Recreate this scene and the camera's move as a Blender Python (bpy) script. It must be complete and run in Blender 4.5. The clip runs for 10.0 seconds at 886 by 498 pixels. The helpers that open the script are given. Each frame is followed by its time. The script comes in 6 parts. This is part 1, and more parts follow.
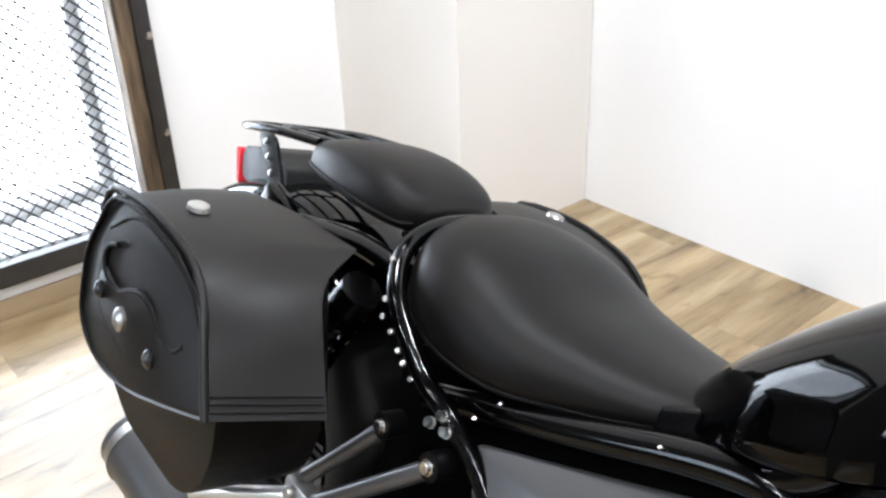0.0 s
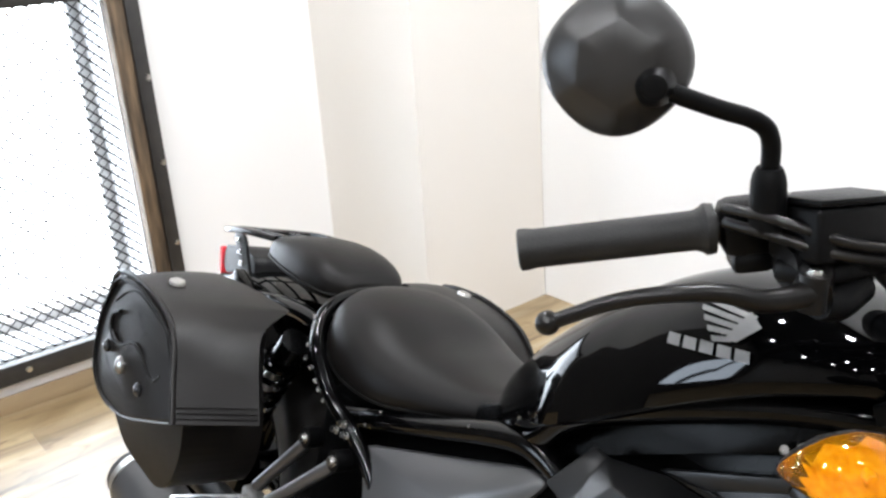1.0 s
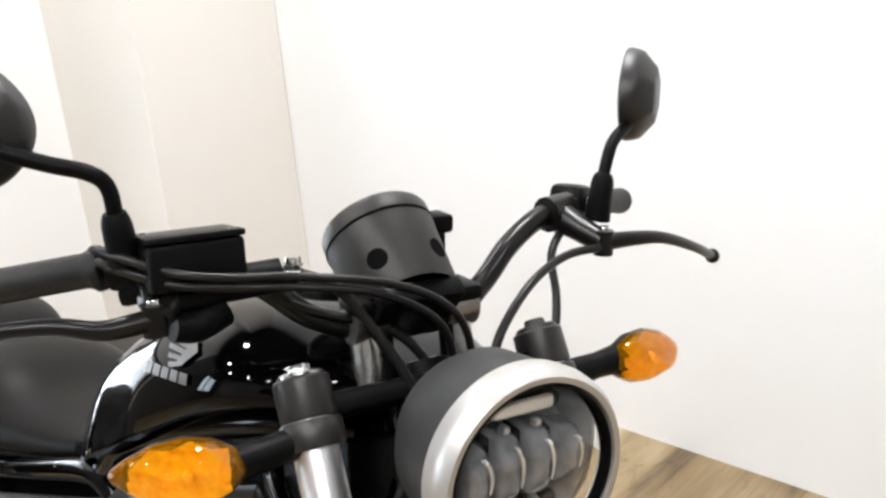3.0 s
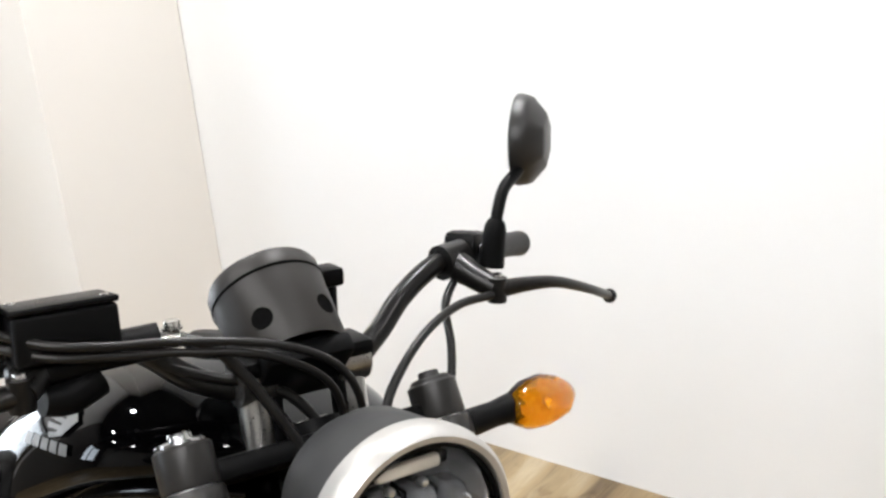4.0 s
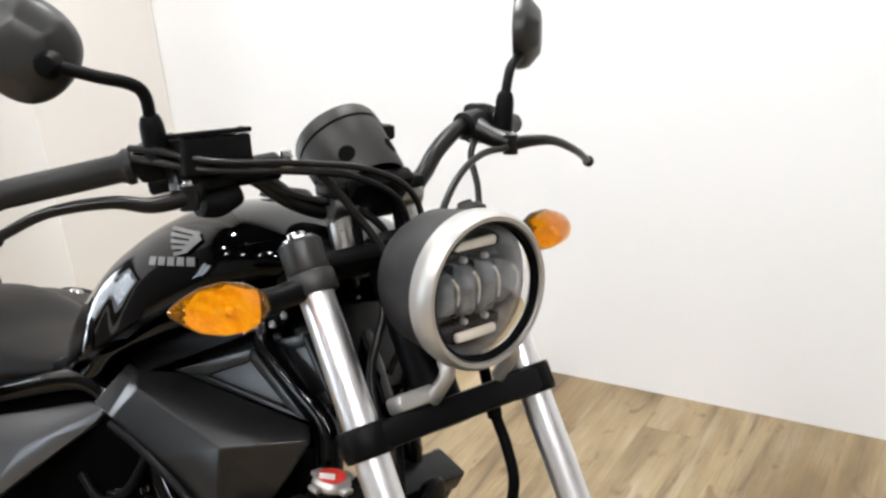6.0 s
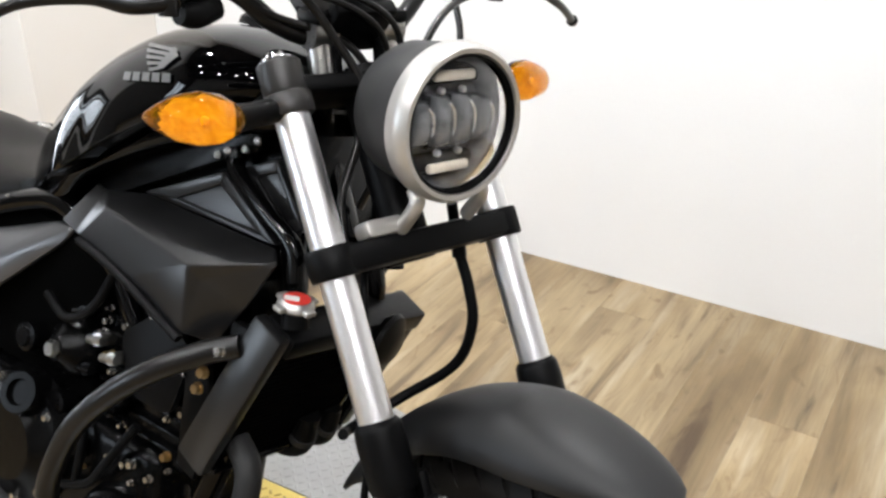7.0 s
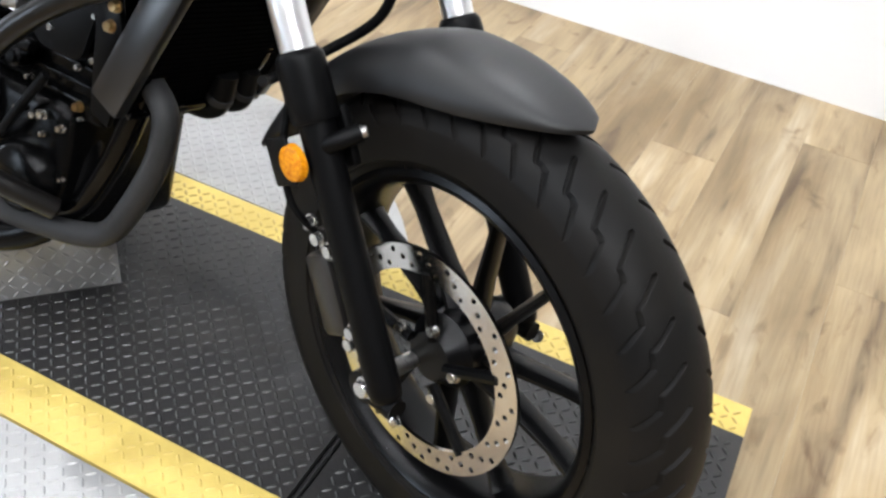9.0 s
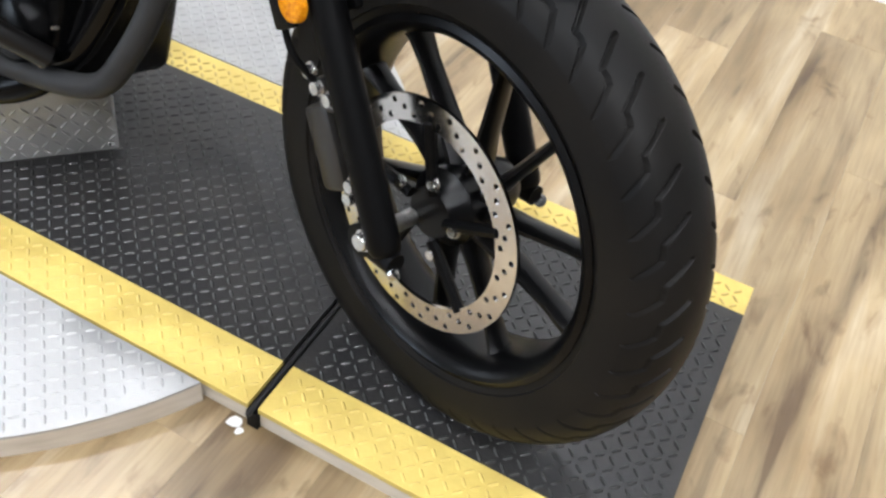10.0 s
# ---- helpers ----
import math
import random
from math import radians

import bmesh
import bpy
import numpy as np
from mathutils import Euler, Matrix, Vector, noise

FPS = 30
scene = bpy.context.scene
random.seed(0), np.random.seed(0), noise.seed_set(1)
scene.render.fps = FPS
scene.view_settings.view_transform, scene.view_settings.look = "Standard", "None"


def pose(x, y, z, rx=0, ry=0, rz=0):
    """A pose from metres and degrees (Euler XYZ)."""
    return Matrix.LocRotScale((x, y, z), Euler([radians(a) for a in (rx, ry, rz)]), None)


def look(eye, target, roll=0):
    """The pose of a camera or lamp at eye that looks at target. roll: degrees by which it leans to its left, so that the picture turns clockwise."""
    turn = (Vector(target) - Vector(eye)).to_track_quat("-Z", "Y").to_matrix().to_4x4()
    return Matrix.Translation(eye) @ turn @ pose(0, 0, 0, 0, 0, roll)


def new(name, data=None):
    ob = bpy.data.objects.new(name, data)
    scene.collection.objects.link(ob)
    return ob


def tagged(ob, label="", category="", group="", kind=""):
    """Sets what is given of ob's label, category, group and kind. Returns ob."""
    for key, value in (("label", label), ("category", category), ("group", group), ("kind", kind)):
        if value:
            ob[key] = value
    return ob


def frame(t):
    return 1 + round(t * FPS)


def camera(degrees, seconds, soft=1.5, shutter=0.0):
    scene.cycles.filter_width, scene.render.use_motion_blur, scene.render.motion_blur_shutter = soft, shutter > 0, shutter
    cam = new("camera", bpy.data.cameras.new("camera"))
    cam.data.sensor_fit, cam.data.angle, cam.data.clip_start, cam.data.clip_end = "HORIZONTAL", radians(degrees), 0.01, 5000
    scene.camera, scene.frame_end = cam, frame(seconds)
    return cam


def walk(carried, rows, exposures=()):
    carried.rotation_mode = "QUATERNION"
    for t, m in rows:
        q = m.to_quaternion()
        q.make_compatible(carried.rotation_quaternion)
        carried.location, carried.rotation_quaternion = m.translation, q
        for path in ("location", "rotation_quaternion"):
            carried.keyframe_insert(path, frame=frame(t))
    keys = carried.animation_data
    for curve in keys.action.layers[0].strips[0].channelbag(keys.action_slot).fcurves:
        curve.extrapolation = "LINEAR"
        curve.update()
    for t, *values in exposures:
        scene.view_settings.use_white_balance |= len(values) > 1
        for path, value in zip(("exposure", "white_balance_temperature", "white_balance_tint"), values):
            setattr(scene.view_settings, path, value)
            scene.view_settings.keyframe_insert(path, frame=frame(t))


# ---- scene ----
cam = camera(52.1, 10.0, soft=2.6)
PATH = [
    (0, (-0.468, -0.427, 1.206), (-1.832, 0.698, 0.27), -2.1),
    (0.2, (-0.364, -0.467, 1.219), (-1.794, 0.639, 0.368), -3.7),
    (0.5, (-0.222, -0.529, 1.257), (-1.63, 0.631, 0.437), -2.1),
    (1, (-0.054, -0.534, 1.304), (-1.529, 0.62, 0.602), -3.8),
    (1.5, (0.118, -0.455, 1.315), (-1.423, 0.638, 0.66), -3.1),
    (2, (0.21, -0.386, 1.312), (-1.276, 0.778, 0.651), -4.7),
    (2.5, (0.255, -0.335, 1.315), (-1.129, 0.944, 0.643), -5.2),
    (3, (0.274, -0.313, 1.311), (-1.02, 1.064, 0.655), -4.6),
    (3.2, (0.28, -0.301, 1.318), (-0.975, 1.111, 0.66), -5.1),
    (4.5, (0.307, -0.273, 1.326), (-0.86, 1.241, 0.738), -4.3),
    (5, (0.322, -0.39, 1.325), (-0.8, 1.155, 0.73), -4.7),
    (5.2, (0.327, -0.451, 1.336), (-0.761, 1.124, 0.756), -6.2),
    (6.3, (0.357, -0.602, 1.268), (-0.642, 0.955, 0.508), -3.7),
    (6.5, (0.361, -0.603, 1.261), (-0.621, 0.939, 0.449), -2.6),
    (7, (0.363, -0.624, 1.232), (-0.567, 0.898, 0.328), 0.2),
    (7.5, (0.373, -0.632, 1.194), (-0.468, 0.861, 0.163), 2.1),
    (8, (0.374, -0.637, 1.176), (-0.381, 0.829, 0.046), 3.9),
    (8.5, (0.381, -0.666, 1.148), (-0.305, 0.772, -0.061), 5.6),
    (9, (0.402, -0.706, 1.109), (-0.211, 0.691, -0.185), 7.0),
    (9.5, (0.419, -0.73, 1.078), (-0.172, 0.614, -0.28), 7.1),
    (10, (0.425, -0.727, 1.049), (-0.12, 0.554, -0.388), 8.8),
]
walk(cam, [(t, look(eye, target, roll)) for t, eye, target, roll in PATH], [(0.0, 0.32, 6060, 10), (0.5, 0.28, 6040, 10), (1.0, 0.26, 6230, 10), (2.0, 0.22, 6430, 10), (5.0, 0.06, 6430, 10), (6.5, 0.12, 6400, 10), (8.5, 0.47, 6180, 10), (10.0, 0.55, 6080, 10)])

# ---- world, sun, lamps, exposure ----
world = bpy.data.worlds.new("sky")
scene.world = world
world.use_nodes = True
wn = world.node_tree.nodes
sky = wn.new("ShaderNodeTexSky")
sky.sky_type, sky.sun_disc = "NISHITA", False
sky.sun_elevation, sky.sun_rotation = radians(48), radians(200)
wn["Background"].inputs["Strength"].default_value = 0.15
world.node_tree.links.new(sky.outputs["Color"], wn["Background"].inputs["Color"])
sun_data = bpy.data.lights.new("sun", "SUN")
sun_data.energy, sun_data.angle, sun_data.color = 3.0, radians(0.5), (1.0, 0.95, 0.88)
sun = new("sun", sun_data)
sun.matrix_world = look((0, 0, 8), (1.2, -2.6, 4.0))

FLOOR_Z, CEIL_Z = -0.045, 3.05
X_REAR, X_COLUMN, X_FRONT = -2.800, -2.236, 3.6
Y_WALL, Y_COLUMN, Y_NEAR = 1.639, 1.105, -4.2
# the two window openings in the rear wall; the tall one is added, out of view
REAR_OPEN, REAR_Z = (-0.50, 0.413), (0.120, 1.125)
TALL_OPEN, TALL_Z = (-3.60, -2.30), (0.85, 2.00)


def area(name, m, sx, sy, power, colour):
    data = bpy.data.lights.new(name, "AREA")
    data.shape, data.size, data.size_y, data.energy, data.color = "RECTANGLE", sx, sy, power, colour
    ob = new(name, data)
    ob.matrix_world = m
    return ob


area("window_daylight", look((X_REAR - 0.21, -0.055, 0.63), (0, -0.055, 0.63)), 0.85, 0.95, 26, (0.84, 0.92, 1.0))
# blue lamp of the added window, for fill and reflections
area("window_daylight", look((X_REAR - 0.15, -2.95, 1.425), (0, -2.95, 1.425)), 1.25, 1.10, 32, (0.68, 0.83, 1.0))
# ceiling spots
SPOTS = [(x, y, 34 if x > 1 else 19) for x in (-1.9, -0.7, 0.5, 1.7) for y in (-2.3, -1.1)] + [(-1.75, 0.45, 32), (-0.35, 1.0, 40), (1.6, 0.45, 16)]
for x, y, power in SPOTS:
    data = bpy.data.lights.new("spot_lamp", "AREA")
    data.shape, data.size, data.energy, data.color = "DISK", 0.15, power, (1.0, 0.992, 0.985)
    new("spot_lamp", data).matrix_world = pose(x, y, CEIL_Z - 0.035)


# ---- materials ----
def shader(name, colour, rough=0.5, metal=0.0, tint=None, scale=40.0, bump=0.0, bump_scale=200.0, coat=0.0, rough_var=0.08, fine=0.0, stretch=(1, 1, 1), spec=0.5):
    """A surface with stains at one scale and grain at another, both in object space."""
    m = bpy.data.materials.new(name)
    m.use_nodes = True
    nt, b = m.node_tree, m.node_tree.nodes["Principled BSDF"]
    tc, mp = nt.nodes.new("ShaderNodeTexCoord"), nt.nodes.new("ShaderNodeMapping")
    mp.inputs["Scale"].default_value = stretch
    nt.links.new(tc.outputs["Object"], mp.inputs["Vector"])

    def noise_at(s, detail=4.0):
        n = nt.nodes.new("ShaderNodeTexNoise")
        n.inputs["Scale"].default_value, n.inputs["Detail"].default_value = s, detail
        nt.links.new(mp.outputs["Vector"], n.inputs["Vector"])
        return n

    big = noise_at(scale)
    tint = tint or tuple(c * 0.8 for c in colour)
    ramp = nt.nodes.new("ShaderNodeValToRGB")
    ramp.color_ramp.elements[0].position, ramp.color_ramp.elements[1].position = 0.3, 0.7
    ramp.color_ramp.elements[0].color, ramp.color_ramp.elements[1].color = (*tint, 1), (*colour, 1)
    nt.links.new(big.outputs["Fac"], ramp.inputs["Fac"])
    nt.links.new(ramp.outputs["Color"], b.inputs["Base Color"])
    grain = noise_at(bump_scale, 6.0)
    rr = nt.nodes.new("ShaderNodeMapRange")
    rr.inputs["To Min"].default_value, rr.inputs["To Max"].default_value = max(rough - rough_var, 0.02), min(rough + rough_var, 1)
    nt.links.new(grain.outputs["Fac"], rr.inputs["Value"])
    nt.links.new(rr.outputs["Result"], b.inputs["Roughness"])
    b.inputs["Metallic"].default_value, b.inputs["Coat Weight"].default_value = metal, coat
    b.inputs["Coat Roughness"].default_value = 0.03
    b.inputs["Specular IOR Level"].default_value = spec
    if bump:
        bp = nt.nodes.new("ShaderNodeBump")
        bp.inputs["Strength"].default_value, bp.inputs["Distance"].default_value = bump, 0.002
        nt.links.new(grain.outputs["Fac"], bp.inputs["Height"])
        nt.links.new(bp.outputs["Normal"], b.inputs["Normal"])
    return m


def glow(name, colour, strength):
    m = bpy.data.materials.new(name)
    m.use_nodes = True
    b = m.node_tree.nodes["Principled BSDF"]
    b.inputs["Base Color"].default_value = (*colour, 1)
    b.inputs["Emission Color"].default_value, b.inputs["Emission Strength"].default_value = (*colour, 1), strength
    return m


def clear(name, colour, rough=0.0, ior=1.45, tint_mix=1.0):
    m = bpy.data.materials.new(name)
    m.use_nodes = True
    b = m.node_tree.nodes["Principled BSDF"]
    b.inputs["Base Color"].default_value = (*colour, 1)
    b.inputs["Transmission Weight"].default_value, b.inputs["Roughness"].default_value, b.inputs["IOR"].default_value = tint_mix, rough, ior
    return m


def faceted_gloss(m, scale, strength):
    """Small moulded facets on a clear lens."""
    nt, b = m.node_tree, m.node_tree.nodes["Principled BSDF"]
    tc, v, bp = nt.nodes.new("ShaderNodeTexCoord"), nt.nodes.new("ShaderNodeTexVoronoi"), nt.nodes.new("ShaderNodeBump")
    v.inputs["Scale"].default_value, bp.inputs["Strength"].default_value, bp.inputs["Distance"].default_value = scale, strength, 0.002
    nt.links.new(tc.outputs["Object"], v.inputs["Vector"])
    nt.links.new(v.outputs["Distance"], bp.inputs["Height"])
    nt.links.new(bp.outputs["Normal"], b.inputs["Normal"])


WALL_PAINT = shader("wall_paint", (0.825, 0.826, 0.828), 0.6, tint=(0.80, 0.80, 0.80), scale=1.3, bump=0.15, bump_scale=90)
BEIGE_PAINT = shader("off_white_paint", (0.84, 0.84, 0.842), 0.6, tint=(0.82, 0.818, 0.815), scale=1.5, bump=0.15, bump_scale=90)
# off-white jog: its warm shade is mixed into the base colour
COLUMN_SHADED = shader("column_paint_shaded", (0.75, 0.722, 0.68), 0.6, tint=(0.725, 0.695, 0.65), scale=1.5, bump=0.15, bump_scale=90)
CEIL_PAINT = shader("dark_ceiling_paint", (0.035, 0.034, 0.033), 0.8, scale=2.0, bump=0.2, bump_scale=60)
DARK_PAINT = shader("dark_grey_wall_paint", (0.12, 0.115, 0.11), 0.6, tint=(0.10, 0.096, 0.092), scale=2.0, bump=0.2, bump_scale=60)
GREY_PAINT = shader("grey_wall_paint", (0.34, 0.325, 0.305), 0.6, tint=(0.29, 0.277, 0.26), scale=2.0, bump=0.2, bump_scale=60)
WHITE_TRIM = shader("white_lamp_ring", (0.7, 0.7, 0.69), 0.5, scale=20)
GLOSS_BLACK = shader("gloss_black_paint", (0.0006, 0.0006, 0.0007), 0.04, scale=20, rough_var=0.015, spec=0.19)
RIM_BLACK = shader("rim_black_paint", (0.002, 0.002, 0.0022), 0.3, scale=30, rough_var=0.06, spec=0.15)
FRAME_BLACK = shader("black_frame_enamel", (0.0007, 0.0007, 0.0008), 0.12, scale=60, rough_var=0.05, bump=0.03, bump_scale=250, spec=0.2)
SATIN_BLACK = shader("satin_black_coat", (0.0022, 0.0022, 0.0024), 0.42, scale=50, rough_var=0.05, bump=0.015, bump_scale=600, spec=0.085)
MATTE_PAINT = shader("matte_grey_black_paint", (0.0055, 0.0055, 0.0058), 0.33, tint=(0.0045, 0.0045, 0.0048), scale=12, rough_var=0.05, bump=0.03, bump_scale=900, spec=0.5)
PLASTIC = shader("black_moulded_plastic", (0.0026, 0.0026, 0.0028), 0.36, scale=30, rough_var=0.1, bump=0.18, bump_scale=1100, spec=0.10)
ENGINE_BLACK = shader("engine_black", (0.0014, 0.0014, 0.0015), 0.24, tint=(0.0014, 0.0014, 0.0015), scale=70, rough_var=0.1, bump=0.15, bump_scale=420, spec=0.10)
RADIATOR_BLACK = shader("dull_radiator_black", (0.0008, 0.0008, 0.0008), 0.9, scale=70, rough_var=0.05, spec=0.02)
RUBBER = shader("black_rubber", (0.0025, 0.0025, 0.0027), 0.5, scale=60, bump=0.15, bump_scale=700, spec=0.08)
TYRE = shader("tyre_rubber", (0.0048, 0.0047, 0.0047), 0.46, tint=(0.0085, 0.0075, 0.0065), scale=11, bump=0.12, bump_scale=500, rough_var=0.12, spec=0.09)
LEATHER = shader("black_bag_leather", (0.0042, 0.0032, 0.0027), 0.42, tint=(0.0030, 0.0024, 0.0021), scale=22, bump=0.14, bump_scale=330, rough_var=0.08, spec=0.25)
# near black: seams and stitching, and painted shade of the bag's grooves
SEAM_AND_SHADE = shader("dark_seam_and_shade", (0.0025, 0.0023, 0.0022), 0.5, scale=40, bump=0.2, bump_scale=330, spec=0.12)
SEAT_VINYL = shader("seat_vinyl", (0.0038, 0.0031, 0.0027), 0.42, tint=(0.0034, 0.0029, 0.0027), scale=16, bump=0.15, bump_scale=620, rough_var=0.05, spec=0.16)
SIDE_PANEL = shader("satin_graphite_panel", (0.085, 0.085, 0.088), 0.33, 0.5, tint=(0.075, 0.075, 0.078), scale=6, rough_var=0.0, spec=0.8)
MIRROR_BACK = shader("satin_mirror_shell", (0.016, 0.0150, 0.0143), 0.38, tint=(0.013, 0.0123, 0.0118), scale=30, rough_var=0.01, spec=0.45)
CHROME = shader("chrome", (0.86, 0.86, 0.87), 0.33, 1.0, tint=(0.80, 0.80, 0.81), scale=30, rough_var=0.05)
STEEL = shader("brushed_steel", (0.56, 0.55, 0.53), 0.3, 1.0, tint=(0.46, 0.45, 0.43), scale=35, rough_var=0.1, bump=0.06, bump_scale=500)
DISC_STEEL = shader("ground_disc_steel", (0.60, 0.585, 0.56), 0.15, 1.0, tint=(0.50, 0.485, 0.46), scale=35, rough_var=0.05, bump=0.04, bump_scale=500)
RING_ALLOY = shader("bright_satin_alloy", (0.52, 0.505, 0.485), 0.40, 0.75, tint=(0.46, 0.45, 0.43), scale=20, rough_var=0.06)
ALLOY = shader("satin_alloy_ring", (0.44, 0.43, 0.41), 0.40, 0.8, tint=(0.38, 0.37, 0.355), scale=20, rough_var=0.06)
BOLT = shader("zinc_bolt", (0.60, 0.59, 0.57), 0.24, 1.0, scale=90, rough_var=0.1)
BRASS = shader("brass_bolt", (0.50, 0.36, 0.18), 0.32, 1.0, scale=90)
AMBER = shader("amber_reflector", (0.70, 0.29, 0.002), 0.22, tint=(0.42, 0.13, 0.001), scale=230, bump=0.6, spec=0.25, bump_scale=420)
AMBER_CLEAR = clear("amber_lens", (1.0, 0.40, 0.004), 0.02, 1.45, 0.90)
faceted_gloss(AMBER_CLEAR, 48, 0.4)
AMBER_BACK = shader("amber_bowl", (1.0, 0.80, 0.20), 0.15, 0.35, tint=(0.75, 0.40, 0.04), scale=110)
RED = shader("red_lens", (0.75, 0.03, 0.04), 0.4, tint=(0.60, 0.02, 0.03), scale=70, spec=0.3)
WHITE_LABEL = shader("white_sticker", (0.75, 0.74, 0.72), 0.4, scale=50)
RED_LABEL = shader("red_sticker", (0.72, 0.05, 0.04), 0.4, scale=50)
BADGE = shader("pale_grey_badge", (0.13, 0.13, 0.13), 0.4, 0.0, scale=90)
LENS_GLASS = clear("headlight_glass", (0.97, 0.98, 1.0), 0.01, 1.17)
REFLECTOR = shader("headlight_reflector", (0.20, 0.203, 0.21), 0.42, 0.6, tint=(0.10, 0.102, 0.106), scale=60)
LED_LENS = shader("led_projector", (0.92, 0.93, 0.95), 0.07, 0.85, tint=(0.70, 0.71, 0.74), scale=60, coat=1.0)
DARK_PANEL = shader("dark_headlight_panel", (0.012, 0.012, 0.013), 0.25, scale=40)
CREAM = shader("cream_marker_strip", (0.62, 0.56, 0.46), 0.35, scale=60)
MIRROR_GLASS = shader("mirror_glass", (0.88, 0.89, 0.90), 0.02, 1.0, scale=5, rough_var=0.01)
WINDOW_FRAME = shader("black_steel_frame", (0.017, 0.016, 0.016), 0.4, tint=(0.026, 0.024, 0.022), scale=25, bump=0.1, bump_scale=150)
OLD_WOOD = shader("old_brown_wood", (0.17, 0.115, 0.065), 0.7, tint=(0.022, 0.016, 0.011), scale=16, bump=0.6, bump_scale=60, stretch=(3, 3, 0.35))
MESH_WIRE = shader("dark_expanded_metal", (0.03, 0.03, 0.03), 0.5, 0.5, scale=50)
HOLLOW_SHADE = shader("painted_hollow_shade", (0.002, 0.002, 0.002), 0.9, scale=20, spec=0.05)
CUP_SATIN = shader("satin_dark_cup", (0.015, 0.0128, 0.0110), 0.44, tint=(0.013, 0.0112, 0.0098), scale=30, rough_var=0.04, spec=0.36)
FENDER_PAINT = shader("satin_fender_paint", (0.0062, 0.0062, 0.0066), 0.50, tint=(0.0052, 0.0052, 0.0056), scale=12, rough_var=0.03, bump=0.03, bump_scale=600, spec=0.38)
GRIP_RUBBER = shader("worn_grip_rubber", (0.014, 0.0138, 0.0135), 0.5, tint=(0.010, 0.0098, 0.0096), scale=60, bump=0.25, bump_scale=500, spec=0.25)
PROJECTOR_GLASS = shader("projector_glass", (0.26, 0.264, 0.268), 0.07, 0.5, tint=(0.12, 0.122, 0.125), scale=60, rough_var=0.03, coat=1.0, spec=0.8, bump=0.1, bump_scale=140)
HANDLE_COAT = shader("handlebar_coat", (0.0050, 0.0045, 0.0042), 0.30, tint=(0.0038, 0.0035, 0.0033), scale=60, rough_var=0.05, bump=0.015, bump_scale=600, spec=0.30)
CAP_CHROME = shader("soft_chrome", (0.50, 0.495, 0.49), 0.16, 1.0, tint=(0.44, 0.435, 0.43), scale=30, rough_var=0.03)
COLLAR_COAT = shader("gunmetal_collar", (0.018, 0.0168, 0.0158), 0.36, 0.2, tint=(0.015, 0.014, 0.0132), scale=60, rough_var=0.05, spec=0.5)
SHELL_PAINT = shader("matte_lamp_shell", (0.021, 0.0212, 0.0216), 0.5, tint=(0.019, 0.0192, 0.0196), scale=14, rough_var=0.03, bump=0.03, bump_scale=900, spec=0.35)
REVEAL = shader("white_reveal", (0.48, 0.48, 0.48), 0.5, scale=6)
BASE_WOOD = shader("tan_baseboard", (0.40, 0.30, 0.18), 0.5, tint=(0.30, 0.22, 0.13), scale=6, stretch=(4, 0.5, 4), bump=0.2)
BRICK = shader("outside_brick", (0.36, 0.20, 0.14), 0.85, tint=(0.24, 0.13, 0.09), scale=14, bump=0.5, bump_scale=80)
DAYLIGHT = glow("bright_overcast_daylight", (0.93, 0.97, 1.0), 7.0)
LAMP_GLOW = glow("lamp_face", (1.0, 0.93, 0.82), 28.0)
SILVER_PLATE = shader("galvanised_tread_plate", (0.37, 0.37, 0.365), 0.42, 0.35, tint=(0.29, 0.287, 0.28), scale=6, bump=0.15, bump_scale=160, rough_var=0.12)
YELLOW_PAINT = shader("yellow_floor_paint", (0.62, 0.475, 0.125), 0.55, tint=(0.44, 0.325, 0.08), scale=11, bump=0.25, bump_scale=150, rough_var=0.12, spec=0.45)
BLACK_PLATE = shader("black_painted_tread_plate", (0.012, 0.012, 0.0126), 0.46, tint=(0.024, 0.0225, 0.021), scale=8, bump=0.25, bump_scale=170, rough_var=0.16, spec=0.34)
WORN_BLACK = shader("worn_black_tread_bar", (0.034, 0.0335, 0.033), 0.38, 0.3, tint=(0.013, 0.0128, 0.0125), scale=9, rough_var=0.1)
WORN_YELLOW = shader("dirty_yellow_tread_bar", (0.50, 0.37, 0.085), 0.5, tint=(0.24, 0.175, 0.045), scale=9, rough_var=0.1)
WORN_TUBE = shader("scuffed_dull_tube", (0.016, 0.016, 0.0165), 0.6, tint=(0.009, 0.009, 0.0095), scale=18, bump=0.2, bump_scale=300, spec=0.3)
RIM_WOOD = shader("pale_plywood_edge", (0.56, 0.51, 0.44), 0.6, tint=(0.42, 0.37, 0.30), scale=10, stretch=(1, 1, 6), bump=0.2)


